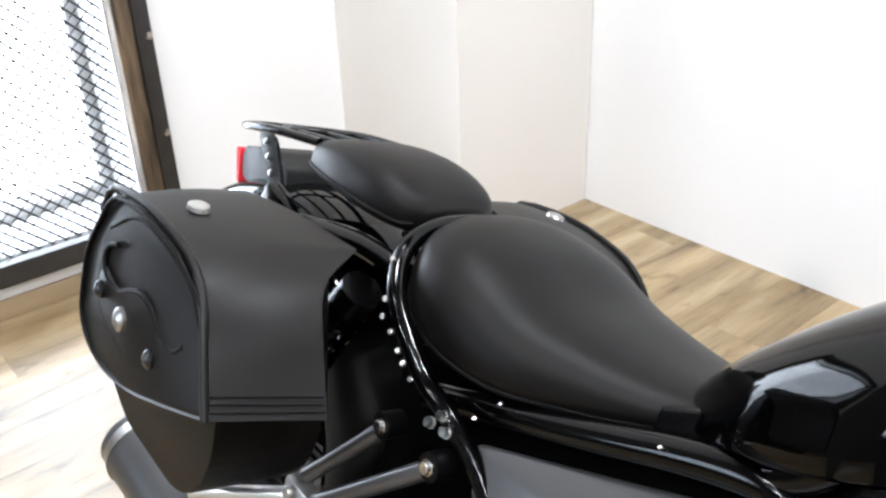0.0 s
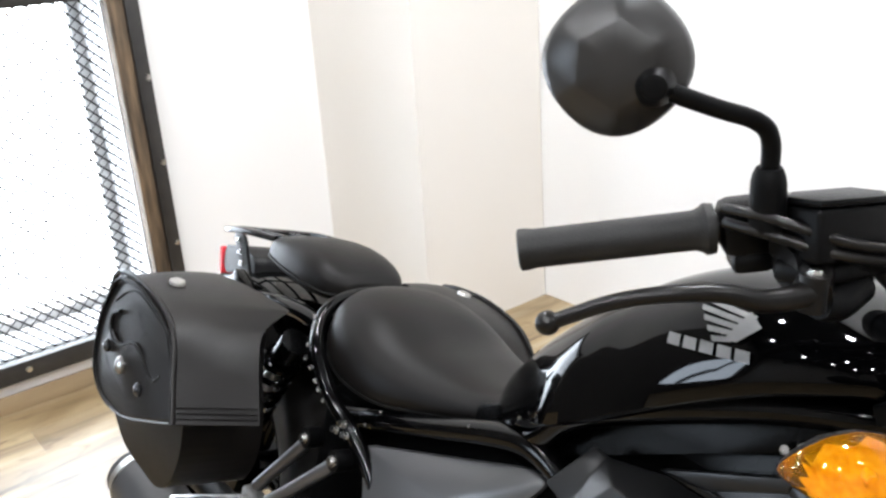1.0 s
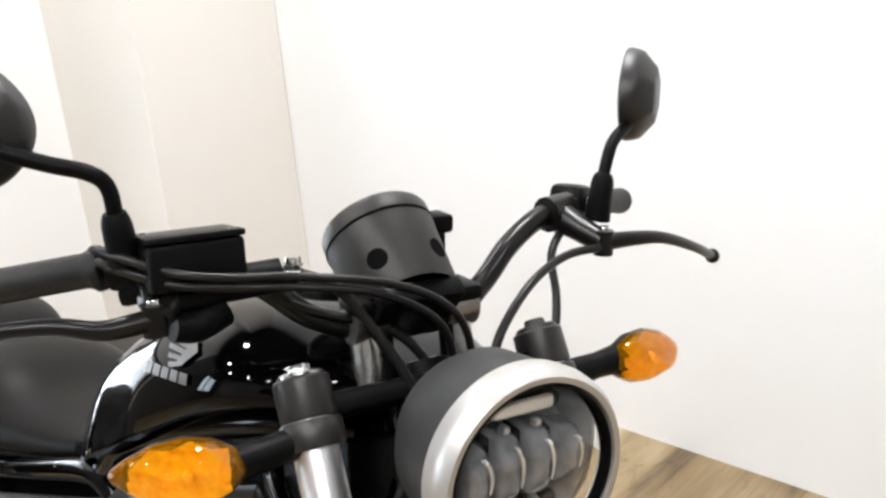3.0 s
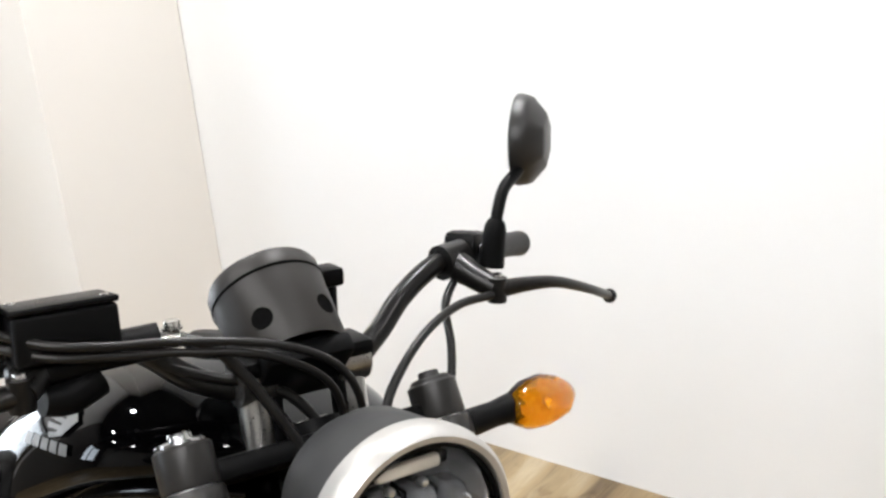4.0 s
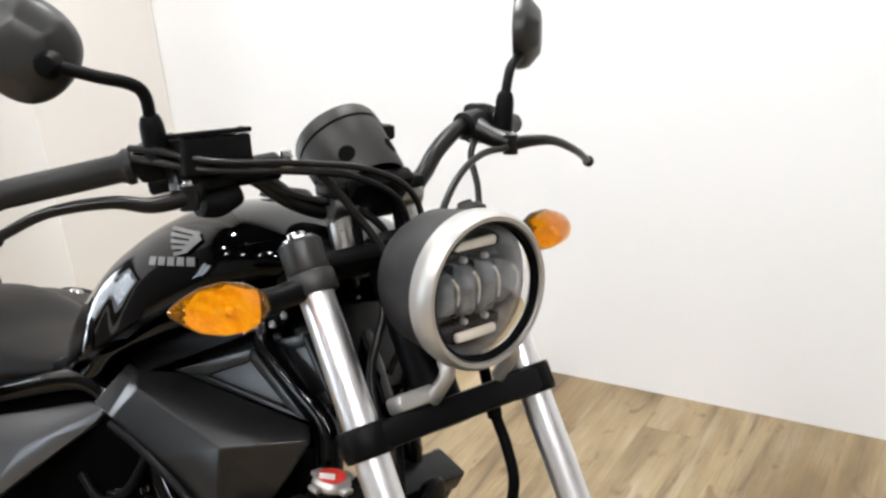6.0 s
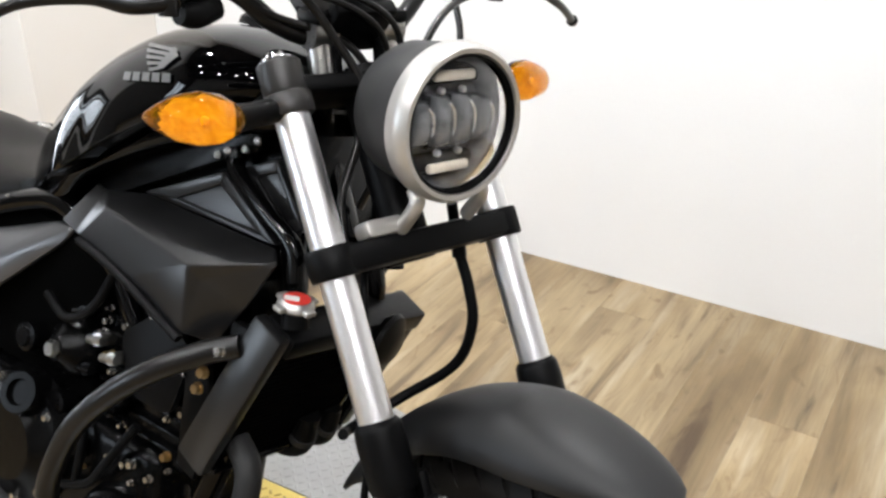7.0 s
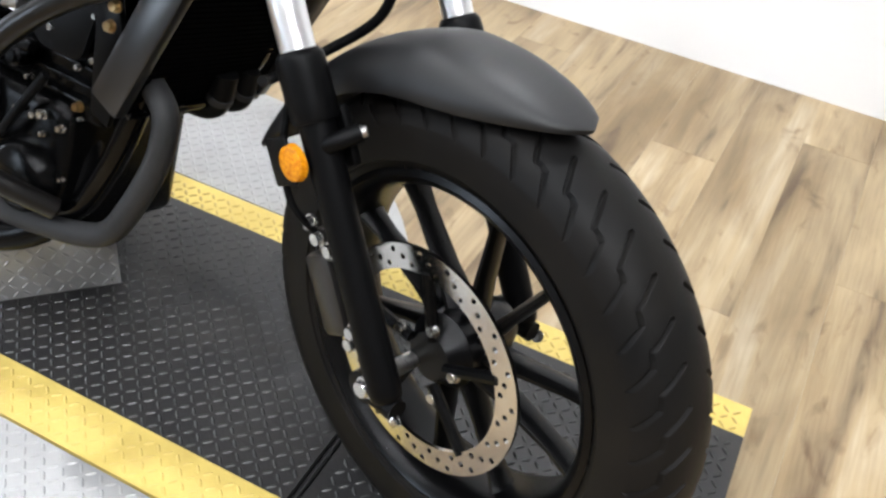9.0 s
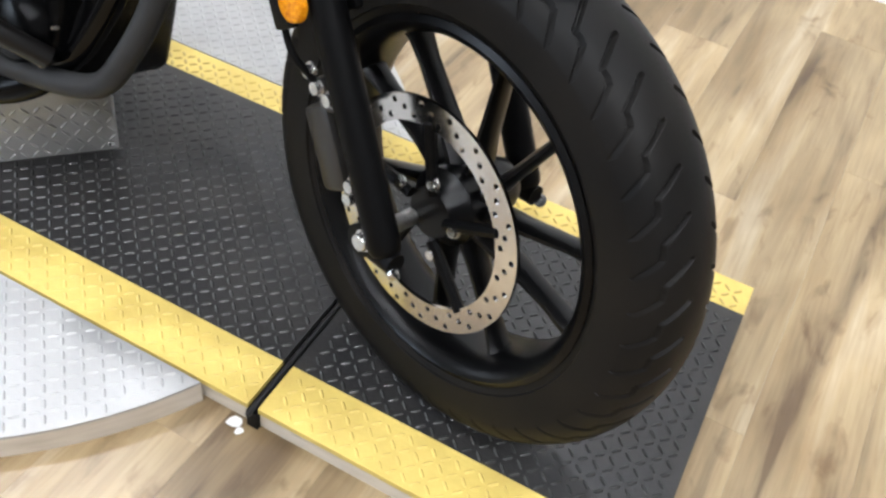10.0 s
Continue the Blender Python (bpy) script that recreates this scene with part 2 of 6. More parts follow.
def plank_material():
    """Vinyl plank: long streaks, knots and blotches, and a tone of its own for each plank."""
    m = bpy.data.materials.new("vinyl_oak_plank")
    m.use_nodes = True
    nt, b = m.node_tree, m.node_tree.nodes["Principled BSDF"]
    link = nt.links.new
    tc, info = nt.nodes.new("ShaderNodeTexCoord"), nt.nodes.new("ShaderNodeObjectInfo")
    shift = nt.nodes.new("ShaderNodeVectorMath")
    shift.operation = "ADD"
    scale = nt.nodes.new("ShaderNodeVectorMath")
    scale.operation = "SCALE"
    scale.inputs["Scale"].default_value = 37.0
    comb = nt.nodes.new("ShaderNodeCombineXYZ")
    for k in "XYZ":
        link(info.outputs["Random"], comb.inputs[k])
    link(comb.outputs[0], scale.inputs[0])
    link(tc.outputs["Object"], shift.inputs[0])
    link(scale.outputs[0], shift.inputs[1])

    def field(sx, sy, s, detail, dist):
        mp, n = nt.nodes.new("ShaderNodeMapping"), nt.nodes.new("ShaderNodeTexNoise")
        mp.inputs["Scale"].default_value = (sx, sy, 1)
        link(shift.outputs[0], mp.inputs["Vector"])
        n.inputs["Scale"].default_value, n.inputs["Detail"].default_value, n.inputs["Distortion"].default_value = s, detail, dist
        link(mp.outputs["Vector"], n.inputs["Vector"])
        return n

    streak, blotch, grain = field(6.0, 0.6, 2.4, 8, 0.5), field(2.4, 0.8, 2.0, 5, 0.6), field(30, 1.5, 6, 5, 0.2)
    knot = field(4.6, 1.9, 5.0, 4, 0.8)
    r1 = nt.nodes.new("ShaderNodeValToRGB")
    e = r1.color_ramp.elements
    e[0].position, e[0].color = 0.33, (0.120, 0.082, 0.043, 1)
    e[1].position, e[1].color = 0.69, (0.385, 0.315, 0.212, 1)
    for at, shade in ((0.41, (0.240, 0.178, 0.100, 1)), (0.55, (0.318, 0.240, 0.134, 1))):
        e.new(at).color = shade
    link(streak.outputs["Fac"], r1.inputs["Fac"])
    r2 = nt.nodes.new("ShaderNodeValToRGB")
    r2.color_ramp.elements[0].position, r2.color_ramp.elements[0].color = 0.36, (0.60, 0.53, 0.44, 1)
    r2.color_ramp.elements[1].position, r2.color_ramp.elements[1].color = 0.60, (1.14, 1.14, 1.15, 1)
    link(blotch.outputs["Fac"], r2.inputs["Fac"])
    mix = nt.nodes.new("ShaderNodeMixRGB")
    mix.blend_type, mix.inputs["Fac"].default_value = "MULTIPLY", 0.8
    link(r1.outputs["Color"], mix.inputs["Color1"])
    link(r2.outputs["Color"], mix.inputs["Color2"])
    r3 = nt.nodes.new("ShaderNodeValToRGB")
    r3.color_ramp.elements[0].position, r3.color_ramp.elements[0].color = 0.58, (1, 1, 1, 1)
    r3.color_ramp.elements[1].position, r3.color_ramp.elements[1].color = 0.74, (0.52, 0.44, 0.36, 1)
    link(knot.outputs["Fac"], r3.inputs["Fac"])
    r4 = nt.nodes.new("ShaderNodeValToRGB")
    r4.color_ramp.elements[0].position, r4.color_ramp.elements[0].color = 0.35, (0.86, 0.84, 0.81, 1)
    r4.color_ramp.elements[1].position, r4.color_ramp.elements[1].color = 0.60, (1.04, 1.04, 1.04, 1)
    link(grain.outputs["Fac"], r4.inputs["Fac"])
    for r in (r3, r4):
        more = nt.nodes.new("ShaderNodeMixRGB")
        more.blend_type, more.inputs["Fac"].default_value = "MULTIPLY", 0.8
        link(mix.outputs["Color"], more.inputs["Color1"])
        link(r.outputs["Color"], more.inputs["Color2"])
        mix = more
    tone = nt.nodes.new("ShaderNodeMapRange")
    tone.inputs["To Min"].default_value, tone.inputs["To Max"].default_value = 0.86, 1.12
    link(info.outputs["Random"], tone.inputs["Value"])
    hsv = nt.nodes.new("ShaderNodeHueSaturation")
    link(tone.outputs["Result"], hsv.inputs["Value"])
    link(mix.outputs["Color"], hsv.inputs["Color"])
    link(hsv.outputs["Color"], b.inputs["Base Color"])
    rr = nt.nodes.new("ShaderNodeMapRange")
    rr.inputs["To Min"].default_value, rr.inputs["To Max"].default_value = 0.28, 0.44
    link(grain.outputs["Fac"], rr.inputs["Value"])
    link(rr.outputs["Result"], b.inputs["Roughness"])
    bp = nt.nodes.new("ShaderNodeBump")
    bp.inputs["Strength"].default_value, bp.inputs["Distance"].default_value = 0.15, 0.002
    link(grain.outputs["Fac"], bp.inputs["Height"])
    link(bp.outputs["Normal"], b.inputs["Normal"])
    return m


PLANK = plank_material()
SUBFLOOR = shader("floor_joint", (0.13, 0.092, 0.055), 0.7)


# ---- mesh helpers ----
def finish(bm, sharp=38):
    bmesh.ops.recalc_face_normals(bm, faces=bm.faces)
    for f in bm.faces:
        f.smooth = True
    for e in bm.edges:
        e.smooth = len(e.link_faces) == 2 and e.calc_face_angle(0) < radians(sharp)
    return bm


def make(name, bm, material, m=None, sharp=38):
    if m is not None:
        bm.transform(m)
    finish(bm, sharp)
    me = bpy.data.meshes.new(name)
    bm.to_mesh(me)
    bm.free()
    for mt in material if isinstance(material, (list, tuple)) else (material,):
        me.materials.append(mt)
    return new(name, me)


def part(name, bm, material, parent, label="", m=None, sharp=38):
    ob = make(name, bm, material, m, sharp)
    ob.parent = parent
    ob.matrix_parent_inverse = parent.matrix_world.inverted()
    return tagged(ob, label)


def joined(*bms):
    out = bmesh.new()
    for b in bms:
        me = bpy.data.meshes.new("tmp")
        b.to_mesh(me)
        b.free()
        out.from_mesh(me)
        bpy.data.meshes.remove(me)
    return out


def box(x0, x1, y0, y1, z0, z1, bevel=0.0, segments=2):
    bm = bmesh.new()
    bmesh.ops.create_cube(bm, size=1, matrix=Matrix.LocRotScale(((x0 + x1) / 2, (y0 + y1) / 2, (z0 + z1) / 2), None, (abs(x1 - x0), abs(y1 - y0), abs(z1 - z0))))
    if bevel:
        bmesh.ops.bevel(bm, geom=bm.edges[:], offset=bevel, segments=segments, affect="EDGES", profile=0.5)
    return bm


def smooth_line(points, steps=6, closed=False):
    """A Catmull-Rom line through the points."""
    p = [Vector(q) for q in points]
    n, out = len(p), []
    for i in range(n if closed else n - 1):
        a, b = p[i], p[(i + 1) % n]
        z = p[i - 1] if closed or i else a * 2 - b
        c = p[(i + 2) % n] if closed or i + 2 < n else b * 2 - a
        for k in range(steps):
            t = k / steps
            out.append(0.5 * (2 * a + (b - z) * t + (2 * z - 5 * a + 4 * b - c) * t**2 + (3 * a - z - 3 * b + c) * t**3))
    return out if closed else out + [p[-1]]


def skin(rings, closed_ring=True, caps=True, loop=False):
    bm = bmesh.new()
    vs = [[bm.verts.new(p) for p in r] for r in rings]
    k = len(rings[0])
    for i in range(len(rings) if loop else len(rings) - 1):
        a, b = vs[i], vs[(i + 1) % len(rings)]
        for j in range(k if closed_ring else k - 1):
            bm.faces.new((a[j], a[(j + 1) % k], b[(j + 1) % k], b[j]))
    if caps and not loop and closed_ring:
        bm.faces.new(vs[0][::-1])
        bm.faces.new(vs[-1])
    return bm


def tube(points, r, seg=12, steps=6, closed=False, radii=None, caps=True):
    """A round tube along a smooth line; radii: one for each given point."""
    line = smooth_line(points, steps, closed) if steps > 1 else [Vector(p) for p in points]
    n, rings, up = len(line), [], None
    for i, p in enumerate(line):
        a = line[i - 1] if i or closed else line[0]
        b = line[(i + 1) % n] if closed or i + 1 < n else line[-1]
        t = (b - a).normalized()
        if up is None:
            up = t.orthogonal().normalized()
        up = (up - t * up.dot(t)).normalized()
        side = t.cross(up)
        rad = r
        if radii:
            s = i / max(n - 1, 1) * (len(radii) - 1)
            k = min(int(s), len(radii) - 2)
            rad = radii[k] + (radii[k + 1] - radii[k]) * (s - k)
        rings.append([p + rad * (math.cos(2 * math.pi * j / seg) * up + math.sin(2 * math.pi * j / seg) * side) for j in range(seg)])
    return skin(rings, caps=caps, loop=closed)


def rod(a, b, r, seg=14, r2=None):
    return tube([a, b], r, seg, 1, radii=None if r2 is None else [r, r2])


def lathe(profile, seg=48, m=None, closed=False, caps=False):
    """Rings of (radius, height) turned round z, laid by m."""
    rings = [[Vector((r * math.cos(2 * math.pi * j / seg), r * math.sin(2 * math.pi * j / seg), z)) for j in range(seg)] for r, z in profile]
    bm = skin(rings, caps=caps, loop=closed)
    bmesh.ops.remove_doubles(bm, verts=bm.verts, dist=1e-6)
    if m is not None:
        bm.transform(m)
    return bm


def axis(origin, direction, spin=0):
    """A pose whose z runs along direction."""
    return Matrix.Translation(origin) @ Vector(direction).to_track_quat("Z", "Y").to_matrix().to_4x4() @ pose(0, 0, 0, 0, 0, spin)


def plate(outline, y0, y1, bevel=0.003, segments=2):
    """An outline of (x, z) made solid between y0 and y1."""
    bm = bmesh.new()
    lo, hi = [bm.verts.new((x, y0, z)) for x, z in outline], [bm.verts.new((x, y1, z)) for x, z in outline]
    n = len(outline)
    bm.faces.new(lo)
    bm.faces.new(hi[::-1])
    for i in range(n):
        bm.faces.new((lo[i], hi[i], hi[(i + 1) % n], lo[(i + 1) % n]))
    if bevel:
        bmesh.ops.bevel(bm, geom=bm.edges[:], offset=bevel, segments=segments, affect="EDGES", profile=0.5, clamp_overlap=True)
    return bm


def rounded(outline, r=0.02, steps=4):
    """The outline with its corners rounded."""
    out, n = [], len(outline)
    for i in range(n):
        p, a, b = (Vector(outline[k % n]) for k in (i, i - 1, i + 1))
        da, db = (a - p), (b - p)
        k = min(r, da.length * 0.45, db.length * 0.45)
        s, e = p + da.normalized() * k, p + db.normalized() * k
        for j in range(steps + 1):
            t = j / steps
            out.append(tuple((1 - t) ** 2 * s + 2 * t * (1 - t) * p + t * t * e))
    return out


def bolt(origin, direction, r=0.008, h=0.006, washer=True):
    prof = [(0, h), (r * 0.72, h), (r * 0.78, h * 0.85), (r * 0.78, h * 0.25), (r, h * 0.25), (r, 0)] if washer else [(0, h), (r * 0.85, h), (r, h * 0.75), (r, 0)]
    return lathe(prof, 10, axis(origin, direction))


def super_ring(x, w, top, bottom, k=2.4, n=28, mid=None):
    """A rounded cross-section across y and z at x: half width w."""
    out, zc = [], (top + bottom) / 2 if mid is None else mid
    for j in range(n):
        a = 2 * math.pi * j / n
        c, s = math.cos(a), math.sin(a)
        h = top - zc if s > 0 else zc - bottom
        out.append(Vector((x, w * math.copysign(abs(c) ** (2 / k), c), zc + h * math.copysign(abs(s) ** (2 / k), s))))
    return out


def along(table, steps=5):
    """Rows of numbers, smoothly filled in between."""
    rows, out = [list(r) for r in table], []
    for i in range(len(rows) - 1):
        a, b = rows[i], rows[i + 1]
        z = rows[i - 1] if i else [2 * p - q for p, q in zip(a, b)]
        c = rows[i + 2] if i + 2 < len(rows) else [2 * q - p for p, q in zip(a, b)]
        for k in range(steps):
            t = k / steps
            out.append([0.5 * (2 * p + (q - o) * t + (2 * o - 5 * p + 4 * q - r) * t * t + (3 * p - o - 3 * q + r) * t**3) for o, p, q, r in zip(z, a, b, c)])
    return out + [rows[-1]]


def mirrored(bm):
    """The same shape on the other side of y = 0."""
    b = bm.copy()
    bmesh.ops.scale(b, vec=(1, -1, 1), verts=b.verts)
    bmesh.ops.reverse_faces(b, faces=b.faces)
    return b

# ---- the room ----
def structure(name, bm, material, label, category):
    return tagged(make(name, bm, material), label, category, kind="structure")


T = 0.12
structure("wall_side", box(X_COLUMN - 0.7, X_FRONT + T, Y_WALL, Y_WALL + T, FLOOR_Z - 0.05, CEIL_Z), WALL_PAINT, "plain white painted wall behind the motorcycle", "wall")
structure("wall_column", box(X_REAR - T, X_COLUMN, Y_COLUMN, Y_WALL - 0.003, FLOOR_Z - 0.05, CEIL_Z), COLUMN_SHADED, "off-white wall jog, warm shade put into its colour", "wall")
y0, y1 = REAR_OPEN
z0, z1 = REAR_Z
ty0, ty1 = TALL_OPEN
Y_SPLIT = y0 - 0.16
rear = joined(
    box(X_REAR - T, X_REAR, Y_SPLIT, y0, FLOOR_Z - 0.05, CEIL_Z),
    box(X_REAR - T, X_REAR, y1, Y_COLUMN, FLOOR_Z - 0.05, CEIL_Z),
    box(X_REAR - T, X_REAR, y0, y1, FLOOR_Z - 0.05, z0),
    box(X_REAR - T, X_REAR, y0, y1, z1, CEIL_Z),
)
wall_rear = structure("wall_rear", rear, BEIGE_PAINT, "white painted wall with a low window opening", "wall")
# out of view; made dark so that the tank reflects black here
structure("wall_rear_added", joined(
    box(X_REAR - T, X_REAR, Y_NEAR - T, ty0, FLOOR_Z - 0.05, CEIL_Z),
    box(X_REAR - T, X_REAR, ty0, ty1, FLOOR_Z - 0.05, TALL_Z[0]),
    box(X_REAR - T, X_REAR, ty0, ty1, TALL_Z[1], CEIL_Z),
    box(X_REAR - T, X_REAR, ty1, Y_SPLIT - 0.002, FLOOR_Z - 0.05, CEIL_Z)), DARK_PAINT, "unseen wall stretch, dark grey to darken reflections, with a window opening", "wall")
structure("wall_near", box(X_REAR - T, X_FRONT + T, Y_NEAR - T, Y_NEAR, FLOOR_Z - 0.05, CEIL_Z), GREY_PAINT, "plain warm grey wall", "wall")
structure("wall_front", box(X_FRONT, X_FRONT + T, Y_NEAR, Y_WALL, FLOOR_Z - 0.05, CEIL_Z), GREY_PAINT, "plain warm grey end wall", "wall")
structure("ceiling", box(X_REAR - T, X_FRONT + T, Y_NEAR - T, Y_WALL + T, CEIL_Z, CEIL_Z + 0.1), CEIL_PAINT, "dark painted ceiling with small round spots", "ceiling")
structure("baseboard", box(X_REAR, X_REAR + 0.012, Y_NEAR, Y_COLUMN - 0.002, FLOOR_Z, 0.012, 0.003), BASE_WOOD, "narrow tan wooden baseboard along the window wall", "baseboard")
floor = structure("floor", box(X_REAR - T, X_FRONT + T, Y_NEAR - T, Y_WALL + T, FLOOR_Z - 0.08, FLOOR_Z - 0.006), SUBFLOOR, "worn oak vinyl plank floor", "floor")

# rear window: steel frame, wooden liner post, expanded metal, deep white reveal
window = tagged(new("window_1"), "low window with black steel frame, wooden liner and expanded metal mesh", "window", kind="structure")
fx0, fx1 = X_REAR, X_REAR + 0.045
part("window_frame", joined(
    box(fx0, fx1, y1 + 0.052, y1 + 0.094, z0 - 0.060, z1 + 0.052, 0.002),
    box(fx0, fx1, y0 - 0.094, y0 - 0.052, z0 - 0.060, z1 + 0.052, 0.002),
    box(fx0, fx1, y0 - 0.052, y1 + 0.052, z0 - 0.060, z0, 0.002),
    box(fx0, fx1, y0 - 0.052, y1 + 0.052, z1, z1 + 0.052, 0.002)), WINDOW_FRAME, window, "black painted steel angle frame")
part("liner_post", joined(box(fx0, fx1 - 0.010, y1 + 0.012, y1 + 0.0515, z0, z1, 0.004), box(fx0, fx1 - 0.004, y1, y1 + 0.0115, z0, z1, 0.002)), OLD_WOOD, window, "rough brown wooden liner")
part("liner_post", box(fx0, fx1 - 0.010, y0 - 0.0515, y0, z0, z1, 0.004), OLD_WOOD, window, "rough brown wooden liner")
for z in (0.088, 0.353, 0.619, 0.883, 1.150):
    if z > 0:
        part("frame_bolt", bolt((fx1, y1 + 0.084, z), (1, 0, 0), 0.010, 0.007), BOLT, window)
for y in (-0.02, -0.40):
    part("frame_bolt", bolt((fx1, y, z0 - 0.028), (1, 0, 0), 0.010, 0.007), BOLT, window)
    part("frame_bolt", bolt((fx1, y + 0.35, z1 + 0.022), (1, 0, 0), 0.010, 0.007), BOLT, window)
# expanded metal: diamonds of thin strands
strands = bmesh.new()
DW, DH = 0.036, 0.017
mesh_x = fx0 + 0.002
for i in range(int((y1 - y0) / DW) + 1):
    for k in range(int((z1 - z0) / DH) + 1):
        cy, cz = y0 + (i + 0.5 * (k % 2)) * DW, z0 + k * DH
        for sy in (-1, 1):
            a, b = Vector((mesh_x, cy, cz)), Vector((mesh_x + 0.003, cy + sy * DW / 2, cz + DH))
            if not (y0 < b.y < y1 and b.z < z1 and cy < y1):
                continue
            off = Vector((0, 0.0012, 0.0029))
            q = [strands.verts.new(p) for p in (a - off, a + off, b + off, b - off)]
            strands.faces.new(q)
            w = [strands.verts.new(p + Vector((-0.0016, 0, 0.0004))) for p in (a - off, a + off, b + off, b - off)]
            strands.faces.new(w[::-1])
            strands.faces.new((q[0], q[3], w[3], w[0]))
            strands.faces.new((q[1], w[1], w[2], q[2]))
part("wire_mesh", strands, MESH_WIRE, window, "dark expanded metal mesh")
rv = X_REAR - 0.26
part("reveal", joined(
    box(rv, X_REAR - T, y1, y1 + 0.03, z0 - 0.03, z1 + 0.03),
    box(rv, X_REAR - T, y0 - 0.03, y0, z0 - 0.03, z1 + 0.03),
    box(rv, X_REAR - T, y0, y1, z0 - 0.03, z0),
    box(rv - 0.16, rv - 0.003, y0 - 0.3, y1 + 0.3, z0 - 0.08, z0 - 0.012),
    box(rv, X_REAR - T, y0, y1, z1, z1 + 0.03)), REVEAL, window, "deep white window reveal")
part("reveal_lining", joined(
    box(X_REAR - T - 0.002, X_REAR - 0.002, y1 - 0.005, y1 + 0.002, z0, z1),
    box(X_REAR - T - 0.002, X_REAR - 0.002, y0 - 0.002, y0 + 0.005, z0, z1),
    box(X_REAR - T - 0.002, X_REAR - 0.002, y0 + 0.005, y1 - 0.005, z0 - 0.002, z0 + 0.005)), REVEAL, window, "deep white window reveal")
pane = part("pane", box(rv + 0.02, rv + 0.026, y0, y1, z0, z1), clear("window_pane", (1, 1, 1), 0.0), window)
pane.visible_shadow = False
part("outer_frame", joined(
    box(rv, rv + 0.04, y0, y1, z0, z0 + 0.03, 0.002), box(rv, rv + 0.04, y1 - 0.03, y1, z0 + 0.03, z1, 0.002),
    box(rv, rv + 0.04, y0, y0 + 0.03, z0 + 0.03, z1, 0.002)), REVEAL, window)
structure("backdrop", box(rv - 2.6, rv - 2.55, -9.0, 4.0, -4.0, 7.0), DAYLIGHT, "overexposed daylight outside the window", "backdrop")
pier = tagged(new("brick_pier"), "red brick pier outside the window", "pier", kind="structure")
pier.location = (rv - 0.2, -0.38, -0.6)
bpy.context.view_layer.update()
for k in range(24):
    part("brick", box(rv - 0.32, rv - 0.1, -0.70, -0.055 - 0.008 * (k % 2), -0.6 + k * 0.075, -0.6 + k * 0.075 + 0.066, 0.003), BRICK, pier)

# added window out of view, only lights the bike and shows in reflections
tall = tagged(new("added_window"), "unseen wide window, added for blue light and reflections", "window", kind="structure")
xm = X_REAR - 0.06
part("window_frame", joined(
    box(xm - 0.03, xm + 0.02, ty0, ty1, TALL_Z[0], TALL_Z[0] + 0.05, 0.003), box(xm - 0.03, xm + 0.02, ty0, ty1, TALL_Z[1] - 0.05, TALL_Z[1], 0.003),
    box(xm - 0.03, xm + 0.02, ty0, ty0 + 0.05, TALL_Z[0] + 0.05, TALL_Z[1] - 0.05, 0.003), box(xm - 0.03, xm + 0.02, ty1 - 0.05, ty1, TALL_Z[0] + 0.05, TALL_Z[1] - 0.05, 0.003)), WINDOW_FRAME, tall)
part("mullion", box(xm - 0.03, xm + 0.02, -2.80, -2.74, TALL_Z[0] + 0.05, TALL_Z[1] - 0.05, 0.003), WINDOW_FRAME, tall)

for x, y, _ in SPOTS:
    spot = tagged(new("ceiling_spot"), "small round white ceiling spot, lit", "ceiling lamp", group="ceiling spots")
    spot.location = (x, y, CEIL_Z)
    bpy.context.view_layer.update()
    part("ring", lathe([(0.075, 0.0), (0.078, -0.012), (0.06, -0.022), (0.056, -0.004)], 28, pose(x, y, CEIL_Z), closed=True), WHITE_TRIM, spot)
    part("lamp_face", lathe([(0.0, -0.006), (0.055, -0.006), (0.055, -0.002), (0.0, -0.002)], 28, pose(x, y, CEIL_Z)), LAMP_GLOW, spot)


# ---- lift platform and turntable ----
def lugs(inside, x0, x1, y0, y1, z, pitch=0.0176, length=0.0172, width=0.0050, height=0.0020):
    """Raised tread bars, turned this way and that by turns."""
    verts, faces = [], []
    ni, nk = int((x1 - x0) / pitch) + 1, int((y1 - y0) / pitch) + 1
    for i in range(ni):
        for k in range(nk):
            cx, cy = x0 + (i + 0.5) * pitch, y0 + (k + 0.5) * pitch
            if cy > y1 - 0.0085 or not inside(cx, cy):
                continue
            a = radians(45 if (i + k) % 2 else -45)
            ux, uy = math.cos(a), math.sin(a)
            s = len(verts)
            for l, w, h in ((-1, 0, 0), (-0.55, -1, 0), (0.55, -1, 0), (1, 0, 0), (0.55, 1, 0), (-0.55, 1, 0), (-0.5, 0, 1), (0.5, 0, 1)):
                px, py = l * length / 2, w * width / 2
                verts.append((cx + ux * px - uy * py, cy + uy * px + ux * py, z + h * height))
            faces += [(s, s + 1, s + 6), (s + 1, s + 2, s + 7, s + 6), (s + 2, s + 3, s + 7), (s + 3, s + 4, s + 7), (s + 4, s + 5, s + 6, s + 7), (s + 5, s, s + 6)]
    me = bpy.data.meshes.new("lugs")
    me.from_pydata(verts, [], faces)
    bm = bmesh.new()
    bm.from_mesh(me)
    bpy.data.meshes.remove(me)
    return bm


PX0, PX1 = -1.80, 0.500
PY = (-0.196, -0.112, 0.345, 0.412)
TC, TR = (-0.717, 0.100), 0.660
SLOT_X, SLOT_W = -0.046, 0.0085
platform = tagged(new("lift_platform"), "black tread plate bike lift with yellow painted edges", "lift platform")
SLOT_Y = 0.03


